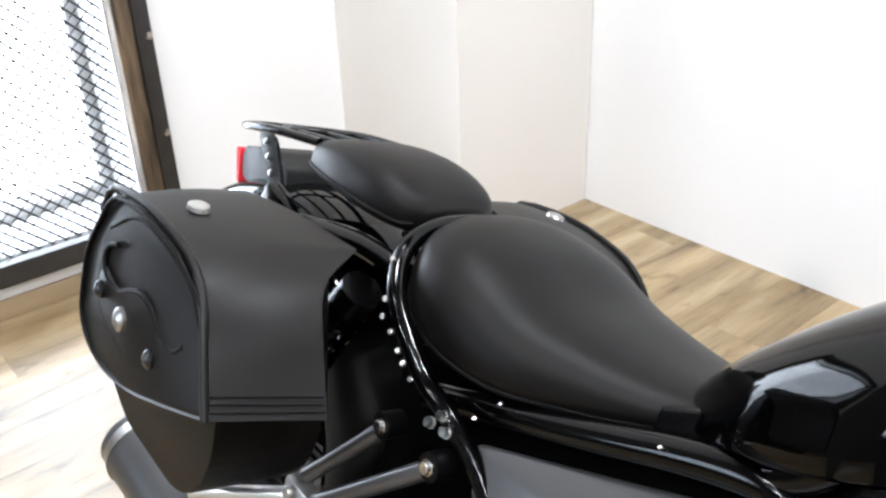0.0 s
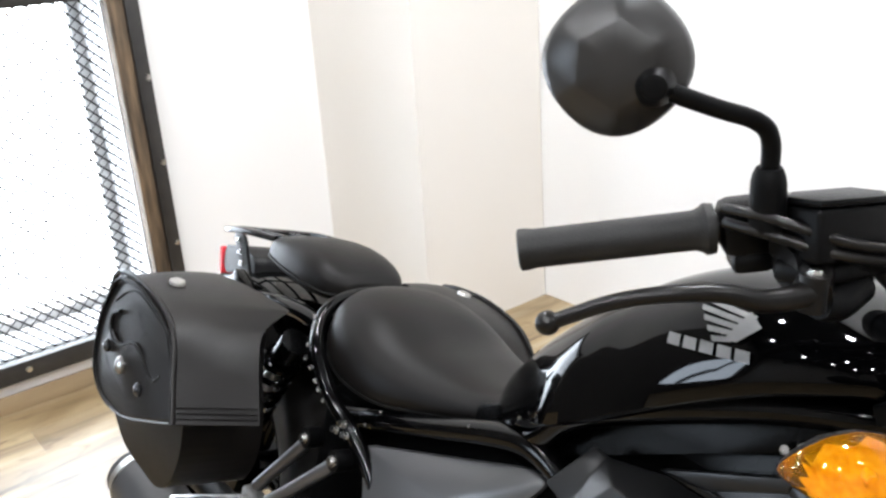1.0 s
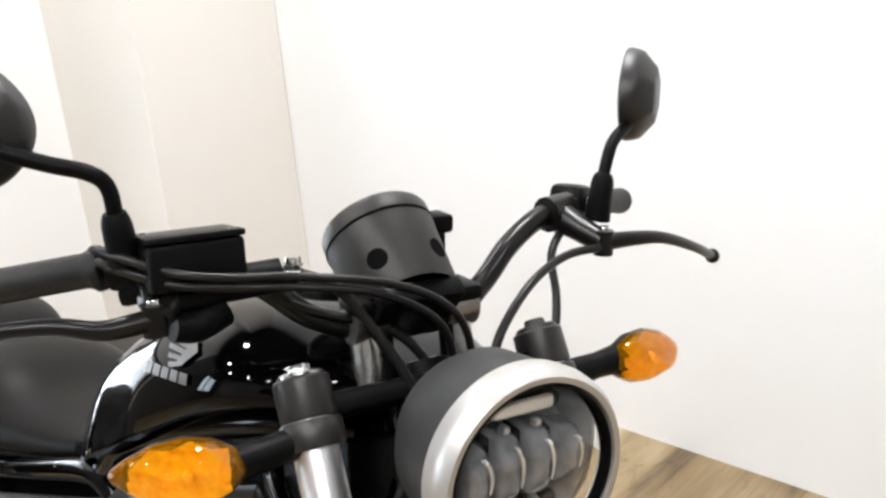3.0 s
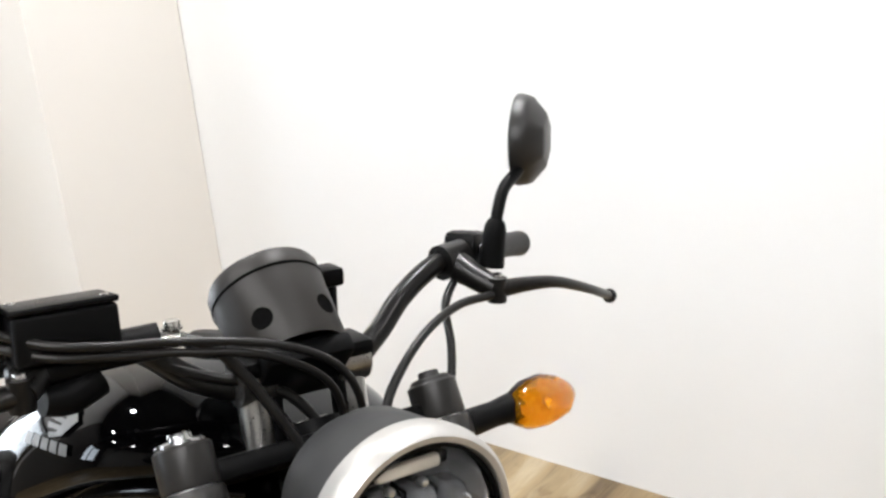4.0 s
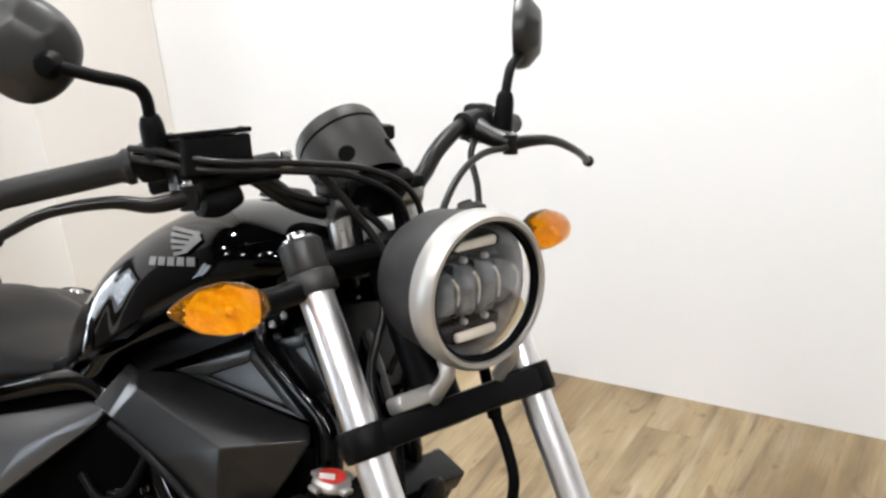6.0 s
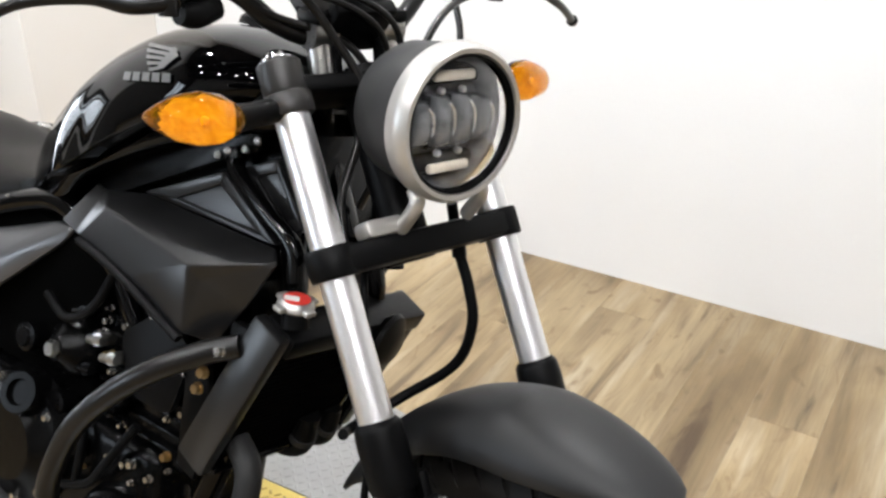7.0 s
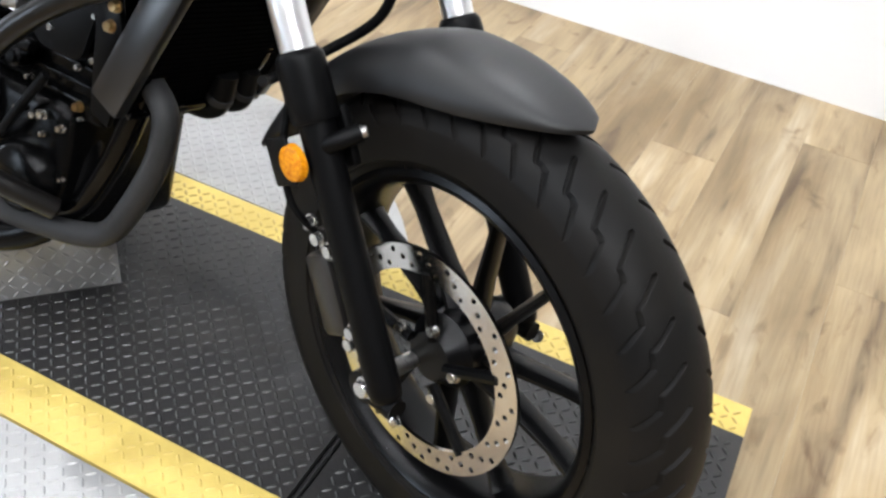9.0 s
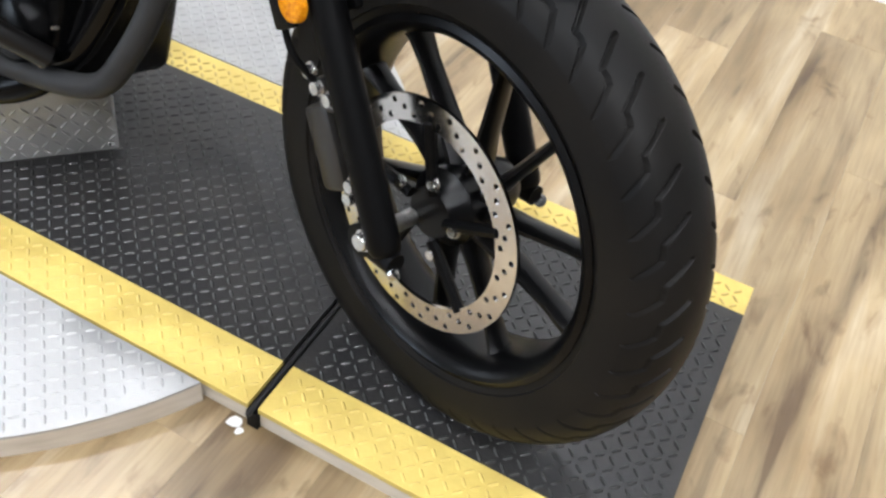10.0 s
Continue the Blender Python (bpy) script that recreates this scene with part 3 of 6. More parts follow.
def deck(y0, y1, slot):
    """The deck between y0 and y1, cut through by the slot."""
    parts_ = [box(PX0, SLOT_X - SLOT_W, y0, y1, -0.010, 0.0, 0.0), box(SLOT_X + SLOT_W, PX1, y0, y1, -0.010, 0.0, 0.0)]
    if slot < y1:
        parts_.append(box(SLOT_X - SLOT_W, SLOT_X + SLOT_W, slot, y1, -0.010, 0.0))
    return parts_


def off_slot(x, y):
    return abs(x - SLOT_X) > 0.016 or y > SLOT_Y


tagged(part("tread_relief", lugs(lambda x, y: off_slot(x, y) and x < PX1 - 0.012, PX0, PX1, PY[0] + 0.004, PY[1], 0.0), YELLOW_PAINT, platform), kind="stuff")
part("yellow_edge", joined(*deck(PY[0], PY[1], 9)), YELLOW_PAINT, platform, "yellow painted tread plate edge, scuffed")
tagged(part("tread_relief", lugs(lambda x, y: x < PX1 - 0.012, PX0, PX1, PY[2], PY[3], 0.0), WORN_YELLOW, platform), kind="stuff")
part("yellow_edge", joined(*deck(PY[2], PY[3], PY[2])), YELLOW_PAINT, platform, "yellow painted tread plate edge, scuffed")
tagged(part("tread_relief", lugs(lambda x, y: off_slot(x, y) and x < PX1 - 0.012, PX0, PX1, PY[1], PY[2], 0.0), WORN_BLACK, platform), kind="stuff")
part("deck_plate", joined(*deck(PY[1], PY[2], SLOT_Y)), BLACK_PLATE, platform, "worn black tread plate")
part("slot_floor", box(SLOT_X - SLOT_W, SLOT_X + SLOT_W, PY[0] - 0.004, SLOT_Y, FLOOR_Z, -0.0092), RUBBER, platform, "dark slot")
part("clamp_rod", rod((SLOT_X, PY[0] - 0.012, -0.005), (SLOT_X, SLOT_Y - 0.005, -0.005), 0.004), WORN_TUBE, platform, "dark steel rod lying in the slot")
part("edge_skirt", box(PX0, PX1, PY[0] + 0.004, PY[3] - 0.004, FLOOR_Z - 0.004, -0.0102), RIM_WOOD, platform, "pale wooden edge")

turntable = tagged(new("turntable"), "round galvanised tread plate turntable with pale wooden rim", "turntable")


def disc_half(sign):
    """The part of the round plate on one side of the platform."""
    edge = PY[3] + 0.004 if sign > 0 else PY[0] - 0.004
    pts = [(TC[0] + TR * math.cos(a), TC[1] + TR * math.sin(a)) for a in (2 * math.pi * i / 160 for i in range(160))]
    pts = [p for p in pts if (p[1] - edge) * sign > 0]
    half = math.sqrt(TR**2 - (edge - TC[1]) ** 2)
    pts.sort(key=lambda p: math.atan2((p[1] - TC[1]) * sign, p[0] - TC[0]))
    return [(TC[0] + half, edge)] + pts + [(TC[0] - half, edge)], edge


for sign in (-1, 1):
    outline, edge = disc_half(sign)
    for nm, zb, zt, mt in (("tread_plate", -0.006, -0.001, SILVER_PLATE), ("rim", FLOOR_Z - 0.004, -0.006, RIM_WOOD)):
        bm = bmesh.new()
        lo, hi = [bm.verts.new((x, y, zb)) for x, y in outline], [bm.verts.new((x, y, zt)) for x, y in outline]
        bm.faces.new(lo[::-1])
        bm.faces.new(hi)
        for i in range(len(lo)):
            j = (i + 1) % len(lo)
            bm.faces.new((lo[i], lo[j], hi[j], hi[i]))
        if nm == "tread_plate":
            def inside(x, y):
                return math.hypot(x - TC[0], y - TC[1]) < TR - 0.012 and (y - edge) * sign > 0.008
            bm = joined(bm, lugs(inside, TC[0] - TR, TC[0] + TR, min(edge, edge + sign * 0.6), max(edge, edge + sign * 0.6), zt))
        part(nm, bm, mt, turntable)
    for dx, dy in ((0.22, 0.045), (0.05, 0.20), (-0.24, 0.06)):
        part("plate_bolt", bolt((TC[0] + dx, edge + sign * dy, zt), (0, 0, 1), 0.006, 0.003, False), BOLT, turntable)

for ob in (platform, turntable):
    ob.rotation_euler = (0, 0, radians(1.6))

# lifting block under the engine
block = tagged(new("lift_block"), "galvanised tread plate lifting block under the engine", "lift block")
bdir = Vector((0.132, 0.145, 0)).normalized()
bout = Vector((bdir.y, -bdir.x, 0))
bm_m = Matrix.Translation((-0.541, 0.092, 0.0)) @ Matrix((bdir, -bout, Vector((0, 0, 1)))).transposed().to_4x4()
part("block_body", box(-0.198, 0, 0.002, 0.24, 0.001, 0.128, 0.002), SILVER_PLATE, block, m=bm_m)
face_m = bm_m @ pose(0, 0.0, 0.06, 90, 0, 0)
block_face = part("block_face", lugs(lambda x, y: True, -0.192, -0.006, -0.057, 0.061, 0.0), SILVER_PLATE, block, m=face_m)
tagged(block_face, kind="stuff")
part("block_bolt", bolt((-0.012, 0.002, 0.014), (0, -1, 0), 0.005, 0.003, False), BOLT, block, m=bm_m)

# white scraps lying by the end of the slot
random.seed(3)
for k in range(2):
    a, s = 0.4 + 0.9 * k, 0.014 - 0.006 * k
    bm = bmesh.new()
    ring = [bm.verts.new((s * random.uniform(0.6, 1.1) * math.cos(q), s * random.uniform(0.4, 0.8) * math.sin(q), random.uniform(0.0, 0.003))) for q in (2 * math.pi * j / 7 for j in range(7))]
    low = [bm.verts.new(v.co - Vector((0, 0, 0.0012))) for v in ring]
    bm.faces.new(ring)
    bm.faces.new(low[::-1])
    for j in range(7):
        bm.faces.new((ring[j], low[j], low[(j + 1) % 7], ring[(j + 1) % 7]))
    scrap = make("paint_flake", bm, WHITE_LABEL, pose(SLOT_X - 0.018 + 0.014 * k, PY[0] - 0.012 - 0.008 * k, FLOOR_Z + 0.0013, 0, 0, math.degrees(a)))
    tagged(scrap, "small white paint flake lying on the floor", "debris", group="paint flakes")

# ---- motorcycle ----
# body: leaning on its side stand; front: steered to the right, round its own axes
MB = Matrix(((1.07794, 0.07164, 0.04386, 0.03820), (-0.08178, 1.02393, 0.33746, -0.10814), (-0.01918, -0.33976, 1.02626, -0.08311), (0, 0, 0, 1)))
MG = Matrix(((1.02002, 0.32297, 0.00187, 0.10275), (-0.32085, 1.01257, 0.12850, 0.02635), (0.03702, -0.12307, 1.06219, 0.29161), (0, 0, 0, 1)))
bike = tagged(new("motorcycle"), "black cruiser motorcycle with leather saddlebags leaning on its stand", "motorcycle")


def body(name, bm, material, label="", parent=None, sharp=38):
    return part(name, bm, material, parent or bike, label, MB, sharp)


def front(name, bm, material, label="", parent=None, sharp=38):
    return part(name, bm, material, parent or bike, label, MG, sharp)


RAKE = Vector((-0.5, 0, 0.8660))       # up along the fork, in the front's axes
FWD = Vector((0.8660, 0, 0.5))
LEG_Y = 0.118
LEGS = (-0.121, 0.106)


def fork(s, y=0.0, fwd=0.022):
    """A place on the fork: s up along it from the axle's height, y to the left."""
    return RAKE * s + FWD * fwd + Vector((0, y, 0))


# front wheel
WX, WZ = 0.023, 0.020
WHEEL = Matrix.Translation((WX, 0, WZ)) @ pose(0, 0, 0, 90, 0, 0)     # local z runs along -y
R_TYRE, W_TYRE = 0.300, 0.057


TREAD = ((0.0, 0.97, 0.50, 0.63), (0.50, 0.63, 0.86, 0.60), (0.86, 0.60, 1.36, 0.22))


def tyre_mesh(radius, half, grooved):
    """A tyre with zigzag tread grooves pressed into its crown."""
    na, nt = (2000, 88) if grooved else (96, 20)
    verts, faces = [], []
    prof = []
    inner = 0.213
    for j in range(nt + 1):
        u = -1 + 2 * j / nt
        prof.append((u, half * math.sin(u * 1.32) / math.sin(1.32), radius - 0.040 * abs(u) ** 2.1))
    side = [(half * 1.0, radius - 0.052), (half * 0.985, radius - 0.064), (half * 0.95, radius - 0.078), (half * 0.90, inner + 0.008), (half * 0.84, inner)]
    count = 44
    for i in range(na):
        a = 2 * math.pi * i / na
        row = [(-y, r) for y, r in side[::-1]]
        for u, y, r in prof:
            cut = 0.0
            if grooved:
                su = 0.5 if u > 0 else 0.0
                ph = (i / na * count + su) % 1.0
                v, pitch = abs(u), 2 * math.pi * radius / count
                for s0, v0, s1, v1 in TREAD:
                    for wrap in (-2.0, -1.0, 0.0):
                        ax, ay = (s0 + wrap) * pitch, v0 * half * 1.15
                        bx, by = (s1 + wrap) * pitch, v1 * half * 1.15
                        px, py = ph * pitch, v * half * 1.15
                        t = max(0.0, min(1.0, ((px - ax) * (bx - ax) + (py - ay) * (by - ay)) / ((bx - ax) ** 2 + (by - ay) ** 2)))
                        away = math.hypot(px - ax - t * (bx - ax), py - ay - t * (by - ay))
                        cut = max(cut, 0.0045 * min(max((0.0025 - away) / 0.0009, 0.0), 1.0))
                r -= cut
            row.append((y, r))
        row += side
        for y, r in row:
            verts.append((r * math.cos(a), r * math.sin(a), y))
    k = nt + 1 + 2 * len(side)
    for i in range(na):
        for j in range(k - 1):
            p, q = i * k + j, ((i + 1) % na) * k + j
            faces.append((p, p + 1, q + 1, q))
    me = bpy.data.meshes.new("tyre_tmp")
    me.from_pydata(verts, [], faces)
    bm = bmesh.new()
    bm.from_mesh(me)
    bpy.data.meshes.remove(me)
    return bm


wheel = front("front_wheel", joined(
    lathe([(0.213, -0.050), (0.206, -0.053), (0.198, -0.048), (0.190, -0.030), (0.188, 0.0), (0.190, 0.030), (0.198, 0.048), (0.206, 0.053), (0.213, 0.050)], 96, WHEEL),
    lathe([(0.0, -0.058), (0.030, -0.058), (0.034, -0.05), (0.040, -0.036), (0.046, 0.036), (0.034, 0.05), (0.030, 0.058), (0.0, 0.058)], 40, WHEEL)), RIM_BLACK, "black cast alloy front wheel")
front("tyre", (lambda b: (b.transform(WHEEL), b)[1])(tyre_mesh(R_TYRE, W_TYRE, True)), TYRE, "black tyre with zigzag tread, dusty sidewall", wheel, 28)
for i in range(10):
    a = 2 * math.pi * (i // 2) / 5 + 0.593 + (0.36 if i % 2 else -0.36)
    b = 2 * math.pi * (i // 2) / 5 + 0.36 + (0.26 if i % 2 else -0.26)
    p0, p1 = Vector((0.036 * math.cos(b), 0.036 * math.sin(b), 0)), Vector((0.196 * math.cos(a), 0.196 * math.sin(a), 0))
    d = (p1 - p0).normalized()
    side_v = Vector((-d.y, d.x, 0))
    rings = []
    for t, w, h in ((0, 0.011, 0.024), (0.3, 0.0075, 0.018), (0.75, 0.0068, 0.015), (0.93, 0.008, 0.018), (1.0, 0.015, 0.024)):
        c = p0.lerp(p1, t)
        rings.append([c + side_v * (w * math.cos(q)) + Vector((0, 0, h * math.sin(q))) for q in (2 * math.pi * k / 10 for k in range(10))])
    sp = skin(rings)
    sp.transform(WHEEL)
    front("spoke", sp, RIM_BLACK, "", wheel)


def rotor_mesh(r0, r1, y, thick):
    """A flat ring with rows of drilled holes."""
    bm = bmesh.new()

    def loop(cx, cy, r, n):
        vs = [bm.verts.new((cx + r * math.cos(2 * math.pi * k / n), cy + r * math.sin(2 * math.pi * k / n), 0)) for k in range(n)]
        return [bm.edges.new((vs[k], vs[(k + 1) % n])) for k in range(n)]

    edges_ = loop(0, 0, r1, 96) + loop(0, 0, r0, 72)
    for i in range(20):
        for k, rr in enumerate((r0 + 0.007, (r0 + r1) / 2, r1 - 0.007)):
            a = 2 * math.pi * (i + (0, 0.34, 0.68)[k]) / 20
            edges_ += loop(rr * math.cos(a), rr * math.sin(a), 0.0035, 10)
    bmesh.ops.triangle_fill(bm, use_beauty=True, use_dissolve=False, edges=edges_)
    g = bmesh.ops.extrude_face_region(bm, geom=bm.faces[:])
    bmesh.ops.translate(bm, vec=(0, 0, thick), verts=[v for v in g["geom"] if isinstance(v, bmesh.types.BMVert)])
    bm.transform(WHEEL @ pose(0, 0, y))
    return bm


R_ROTOR = 0.137
rotor = front("brake_disc", rotor_mesh(0.108, R_ROTOR, 0.066, 0.0045), DISC_STEEL, "drilled steel brake disc", wheel, 30)
for i in range(5):
    a = 2 * math.pi * i / 5 + 0.2
    arm = rod((0.03 * math.cos(a), 0.03 * math.sin(a), 0.062), (0.112 * math.cos(a + 0.25), 0.112 * math.sin(a + 0.25), 0.067), 0.007, 8)
    arm.transform(WHEEL)
    front("disc_arm", arm, SATIN_BLACK, "", wheel)
    front("disc_bolt", bolt(WHEEL @ Vector((0.045 * math.cos(a), 0.045 * math.sin(a), 0.064)), (0, -1, 0), 0.0085, 0.007), BOLT, "", wheel)
front("valve", rod(WHEEL @ Vector((0.02, -0.19, 0.0)), WHEEL @ Vector((0.018, -0.16, 0.022)), 0.004), BOLT, "", wheel)

# fork
fork_thing = front("fork", joined(
    rod((0, LEGS[0] - 0.012, 0), (0, LEGS[1] + 0.012, 0), 0.010)), STEEL, "telescopic fork with chrome tubes and black sliders")
for y in LEGS:
    front("fork_tube", rod(fork(0.30, y), fork(0.725, y), 0.0182, 32), CHROME, "polished chrome fork tube", fork_thing)
    sl = tube([fork(-0.018, y), fork(-0.006, y), fork(0.06, y), fork(0.20, y), fork(0.292, y), fork(0.30, y)], 0.026, 28, 3, radii=[0.015, 0.0188, 0.0188, 0.0188, 0.019, 0.0195])
    lug = tube([(0, y - 0.014, 0), (0, y + 0.014, 0)], 0.019, 20, 1)
    ear = tube([fork(-0.012, y, 0.0), fork(-0.03, y, 0.034)], 0.013, 14, 1)
    front("slider", joined(sl, lug, ear), SATIN_BLACK, "satin black fork slider", fork_thing)
    front("dust_seal", tube([fork(0.285, y), fork(0.29, y), fork(0.335, y), fork(0.35, y), fork(0.356, y)], 0.03, 28, 3, radii=[0.0205, 0.0248, 0.0255, 0.0242, 0.0200]), SATIN_BLACK, "", fork_thing)
    sgn = -1 if y < 0 else 1
    front("axle_nut", bolt((0.006, y + sgn * 0.012, 0.004), (0, sgn, 0), 0.013, 0.010), BOLT, "", fork_thing)
    front("pinch_bolt", bolt(fork(-0.036, y + sgn * 0.004, 0.036), fork(0, sgn * 0.02, 0.0) - Vector((0.02, 0, 0.03)), 0.0085, 0.008), BOLT, "", fork_thing)
    front("upper_collar", tube([fork(0.668, y), fork(0.671, y), fork(0.687, y), fork(0.690, y)], 0.030, 28, 1, radii=[0.0235, 0.025, 0.025, 0.0235]), COLLAR_COAT, "black signal clamp collar", fork_thing)
    front("top_clamp", tube([fork(0.691, y), fork(0.694, y), fork(0.722, y), fork(0.724, y)], 0.030, 28, 1, radii=[0.0215, 0.0225, 0.0225, 0.0205]), COLLAR_COAT, "", fork_thing)
    front("fork_cap", lathe([(0.0, 0.025), (0.0085, 0.025), (0.0095, 0.0235), (0.0095, 0.019), (0.0165, 0.019), (0.0185, 0.0172), (0.0185, 0.0)], 32, axis(fork(0.709, y), RAKE)), CAP_CHROME if y < 0 else COLLAR_COAT, "chrome fork cap" if y < 0 else "dark fork cap", fork_thing)
    front("clamp_ring", tube([fork(0.500, y), fork(0.503, y), fork(0.529, y), fork(0.532, y)], 0.03, 28, 1, radii=[0.0245, 0.026, 0.026, 0.0245]), SATIN_BLACK, "", fork_thing)
lower = box(-0.008, 0.047, LEGS[0] - 0.012, LEGS[1] + 0.014, -0.0145, 0.0145, 0.005)
FORK_M = Matrix((FWD, Vector((0, 1, 0)), RAKE)).transposed().to_4x4()
lower.transform(FORK_M @ pose(0, 0, 0.516))
front("lower_yoke", lower, SATIN_BLACK, "satin black lower yoke", fork_thing)
upper = box(-0.050, 0.030, LEGS[0], LEGS[1], -0.009, 0.009, 0.004)
upper.transform(FORK_M @ pose(0, 0, 0.699))
front("upper_yoke", upper, SATIN_BLACK, "", fork_thing)
front("steering_stem", rod(fork(0.50, 0, -0.01), fork(0.72, 0, -0.01), 0.026, 24), SATIN_BLACK, "", fork_thing)
front("stem_nut", rod(fork(0.70, 0, -0.01), fork(0.722, 0, -0.01), 0.016, 6), BOLT, "", fork_thing)

# brake caliper, its hose and the reflector
caliper = front("caliper", joined(
    (lambda b: (b.transform(FORK_M @ pose(-0.060, -0.088, 0.095)), b)[1])(box(-0.025, 0.020, -0.022, 0.016, -0.055, 0.045, 0.009)),
    (lambda b: (b.transform(FORK_M @ pose(-0.034, -0.096, 0.150)), b)[1])(box(-0.020, 0.020, -0.012, 0.012, -0.020, 0.020, 0.006)),
    (lambda b: (b.transform(FORK_M @ pose(-0.030, -0.096, 0.04)), b)[1])(box(-0.022, 0.030, -0.010, 0.012, -0.014, 0.014, 0.005))), COLLAR_COAT, "dark grey brake caliper with zinc bolts")
for s, w in ((0.160, -0.040), (0.178, -0.046), (0.146, -0.024), (0.038, -0.030), (0.052, -0.022)):
    front("caliper_bolt", bolt(fork(s, -0.110, w), (0, -1, 0), 0.010, 0.009), BOLT, "", caliper)
front("brake_line", tube([fork(0.165, -0.112, -0.042), fork(0.205, -0.13, -0.046), fork(0.26, -0.125, -0.043), fork(0.33, -0.11, -0.02), fork(0.42, -0.085, -0.02), fork(0.50, -0.06, -0.02)], 0.0042, 10), RUBBER, "thin black brake line", caliper)
refl = (lambda b: (b.transform(FORK_M @ pose(0.003, -LEG_Y - 0.026, 0.250, 90, 0, 0)), b)[1])(lathe([(0.0, 0.009), (0.015, 0.009), (0.0185, 0.007), (0.020, 0.0)], 28))
reflector = front("reflector", refl, AMBER, "round amber side reflector")
front("reflector_bracket", (lambda b: (b.transform(FORK_M @ pose(-0.019, -LEG_Y - 0.021, 0.252)), b)[1])(box(-0.026, 0.012, -0.005, 0.001, -0.026, 0.026, 0.004)), PLASTIC, "", reflector)

# front fender: a curved shell round the tyre
rings = []
for i in range(41):
    a = radians(73.5 + (162 - 73.5) * i / 40)
    nose = math.sqrt(max(1 - (1 - min(i / 15.0, 1.0)) ** 2, 0.0))
    tail_in = min((40 - i) / 6.0, 1.0)
    half = max(0.072 * nose * (0.72 + 0.28 * math.sqrt(tail_in)), 0.003)
    drop = 0.052 * nose ** 2.2 * (0.4 + 0.6 * tail_in) - 0.016 * min(max((i - 14) / 16.0, 0.0), 1.0)
    crown = 0.322 + 0.024 * min(i / 14.0, 1.0)
    row = []
    for layer in (0.0, 0.004):
        line = []
        for j in range(17):
            v = -1 + 2 * j / 16
            y = half * math.sin(v * 1.45) / math.sin(1.45)
            r = crown - layer - drop * abs(v) ** 2.3
            line.append(Vector((WX + r * math.cos(a), y * (1 - layer * 6), WZ + r * math.sin(a))))
        row += line if layer == 0 else line[::-1]
    rings.append(row)
fender = front("front_fender", skin(rings), FENDER_PAINT, "matte black steel front fender", sharp=50)
for sgn in (-1, 1):
    front("fender_bracket", joined(
        (lambda b: (b.transform(FORK_M @ pose(0.02, sgn * 0.094, 0.262)), b)[1])(box(-0.03, 0.018, -0.006, 0.006, -0.03, 0.034, 0.004)),
        tube([fork(0.258, sgn * 0.122, 0.02), fork(0.262, sgn * 0.120, 0.045), fork(0.266, sgn * 0.100, 0.062)], 0.010, 14, 4, radii=[0.013, 0.010, 0.010])), SATIN_BLACK, "", fender)

for sgn in (-1, 1):
    front("bracket_bolt", bolt(fork(0.266, sgn * 0.102, 0.063), fork(0.27, sgn * 0.10, 0.083) - fork(0.27, sgn * 0.12, 0.063), 0.0075, 0.007), STEEL, "steel bracket bolt", fender)

# headlight
HL_AT = (-0.196, -0.010, 0.598)
HL = Matrix.Translation(HL_AT) @ pose(0, 0, 0, 0, 90, 0) @ Matrix.Scale(0.97, 4)      # z of the pose runs ahead
headlight = front("headlight", lathe([(0.0, -0.098), (0.040, -0.096), (0.062, -0.088), (0.072, -0.07), (0.0755, -0.04), (0.0765, -0.004), (0.0765, 0.0), (0.070, 0.0), (0.068, -0.05), (0.03, -0.06), (0.0, -0.06)], 64, HL), SHELL_PAINT, "round headlight with satin alloy ring and four projector lenses")
front("trim_ring", lathe([(0.0768, -0.014), (0.081, -0.012), (0.0825, 0.0), (0.0815, 0.010), (0.077, 0.0165), (0.0725, 0.016), (0.0705, 0.010), (0.0705, -0.006), (0.0768, -0.006)], 72, HL, closed=True), RING_ALLOY, "satin alloy ring", headlight)
front("inner_ring", lathe([(0.0704, 0.011), (0.0702, 0.0140), (0.0684, 0.0136), (0.0678, -0.004), (0.0704, -0.004)], 64, HL, closed=True), RUBBER, "", headlight)
lens = front("lens", lathe([(0.0, 0.0205), (0.02, 0.0198), (0.045, 0.0165), (0.060, 0.0125), (0.0675, 0.009), (0.0675, 0.007), (0.060, 0.0103), (0.045, 0.0142), (0.02, 0.0175), (0.0, 0.0182)], 56, HL), LENS_GLASS, "clear headlight glass", headlight)
lens.visible_shadow = False
front("reflector_bowl", lathe([(0.0677, 0.006), (0.066, -0.008), (0.056, -0.026), (0.0, -0.034)], 56, HL), REFLECTOR, "", headlight)


def in_lamp(bm, u, v, w=0.0):
    """u to the left of the lamp, v up, w ahead."""
    bm.transform(Matrix.Translation((HL_AT[0] + w, HL_AT[1] + u, HL_AT[2] + v)))
    return bm


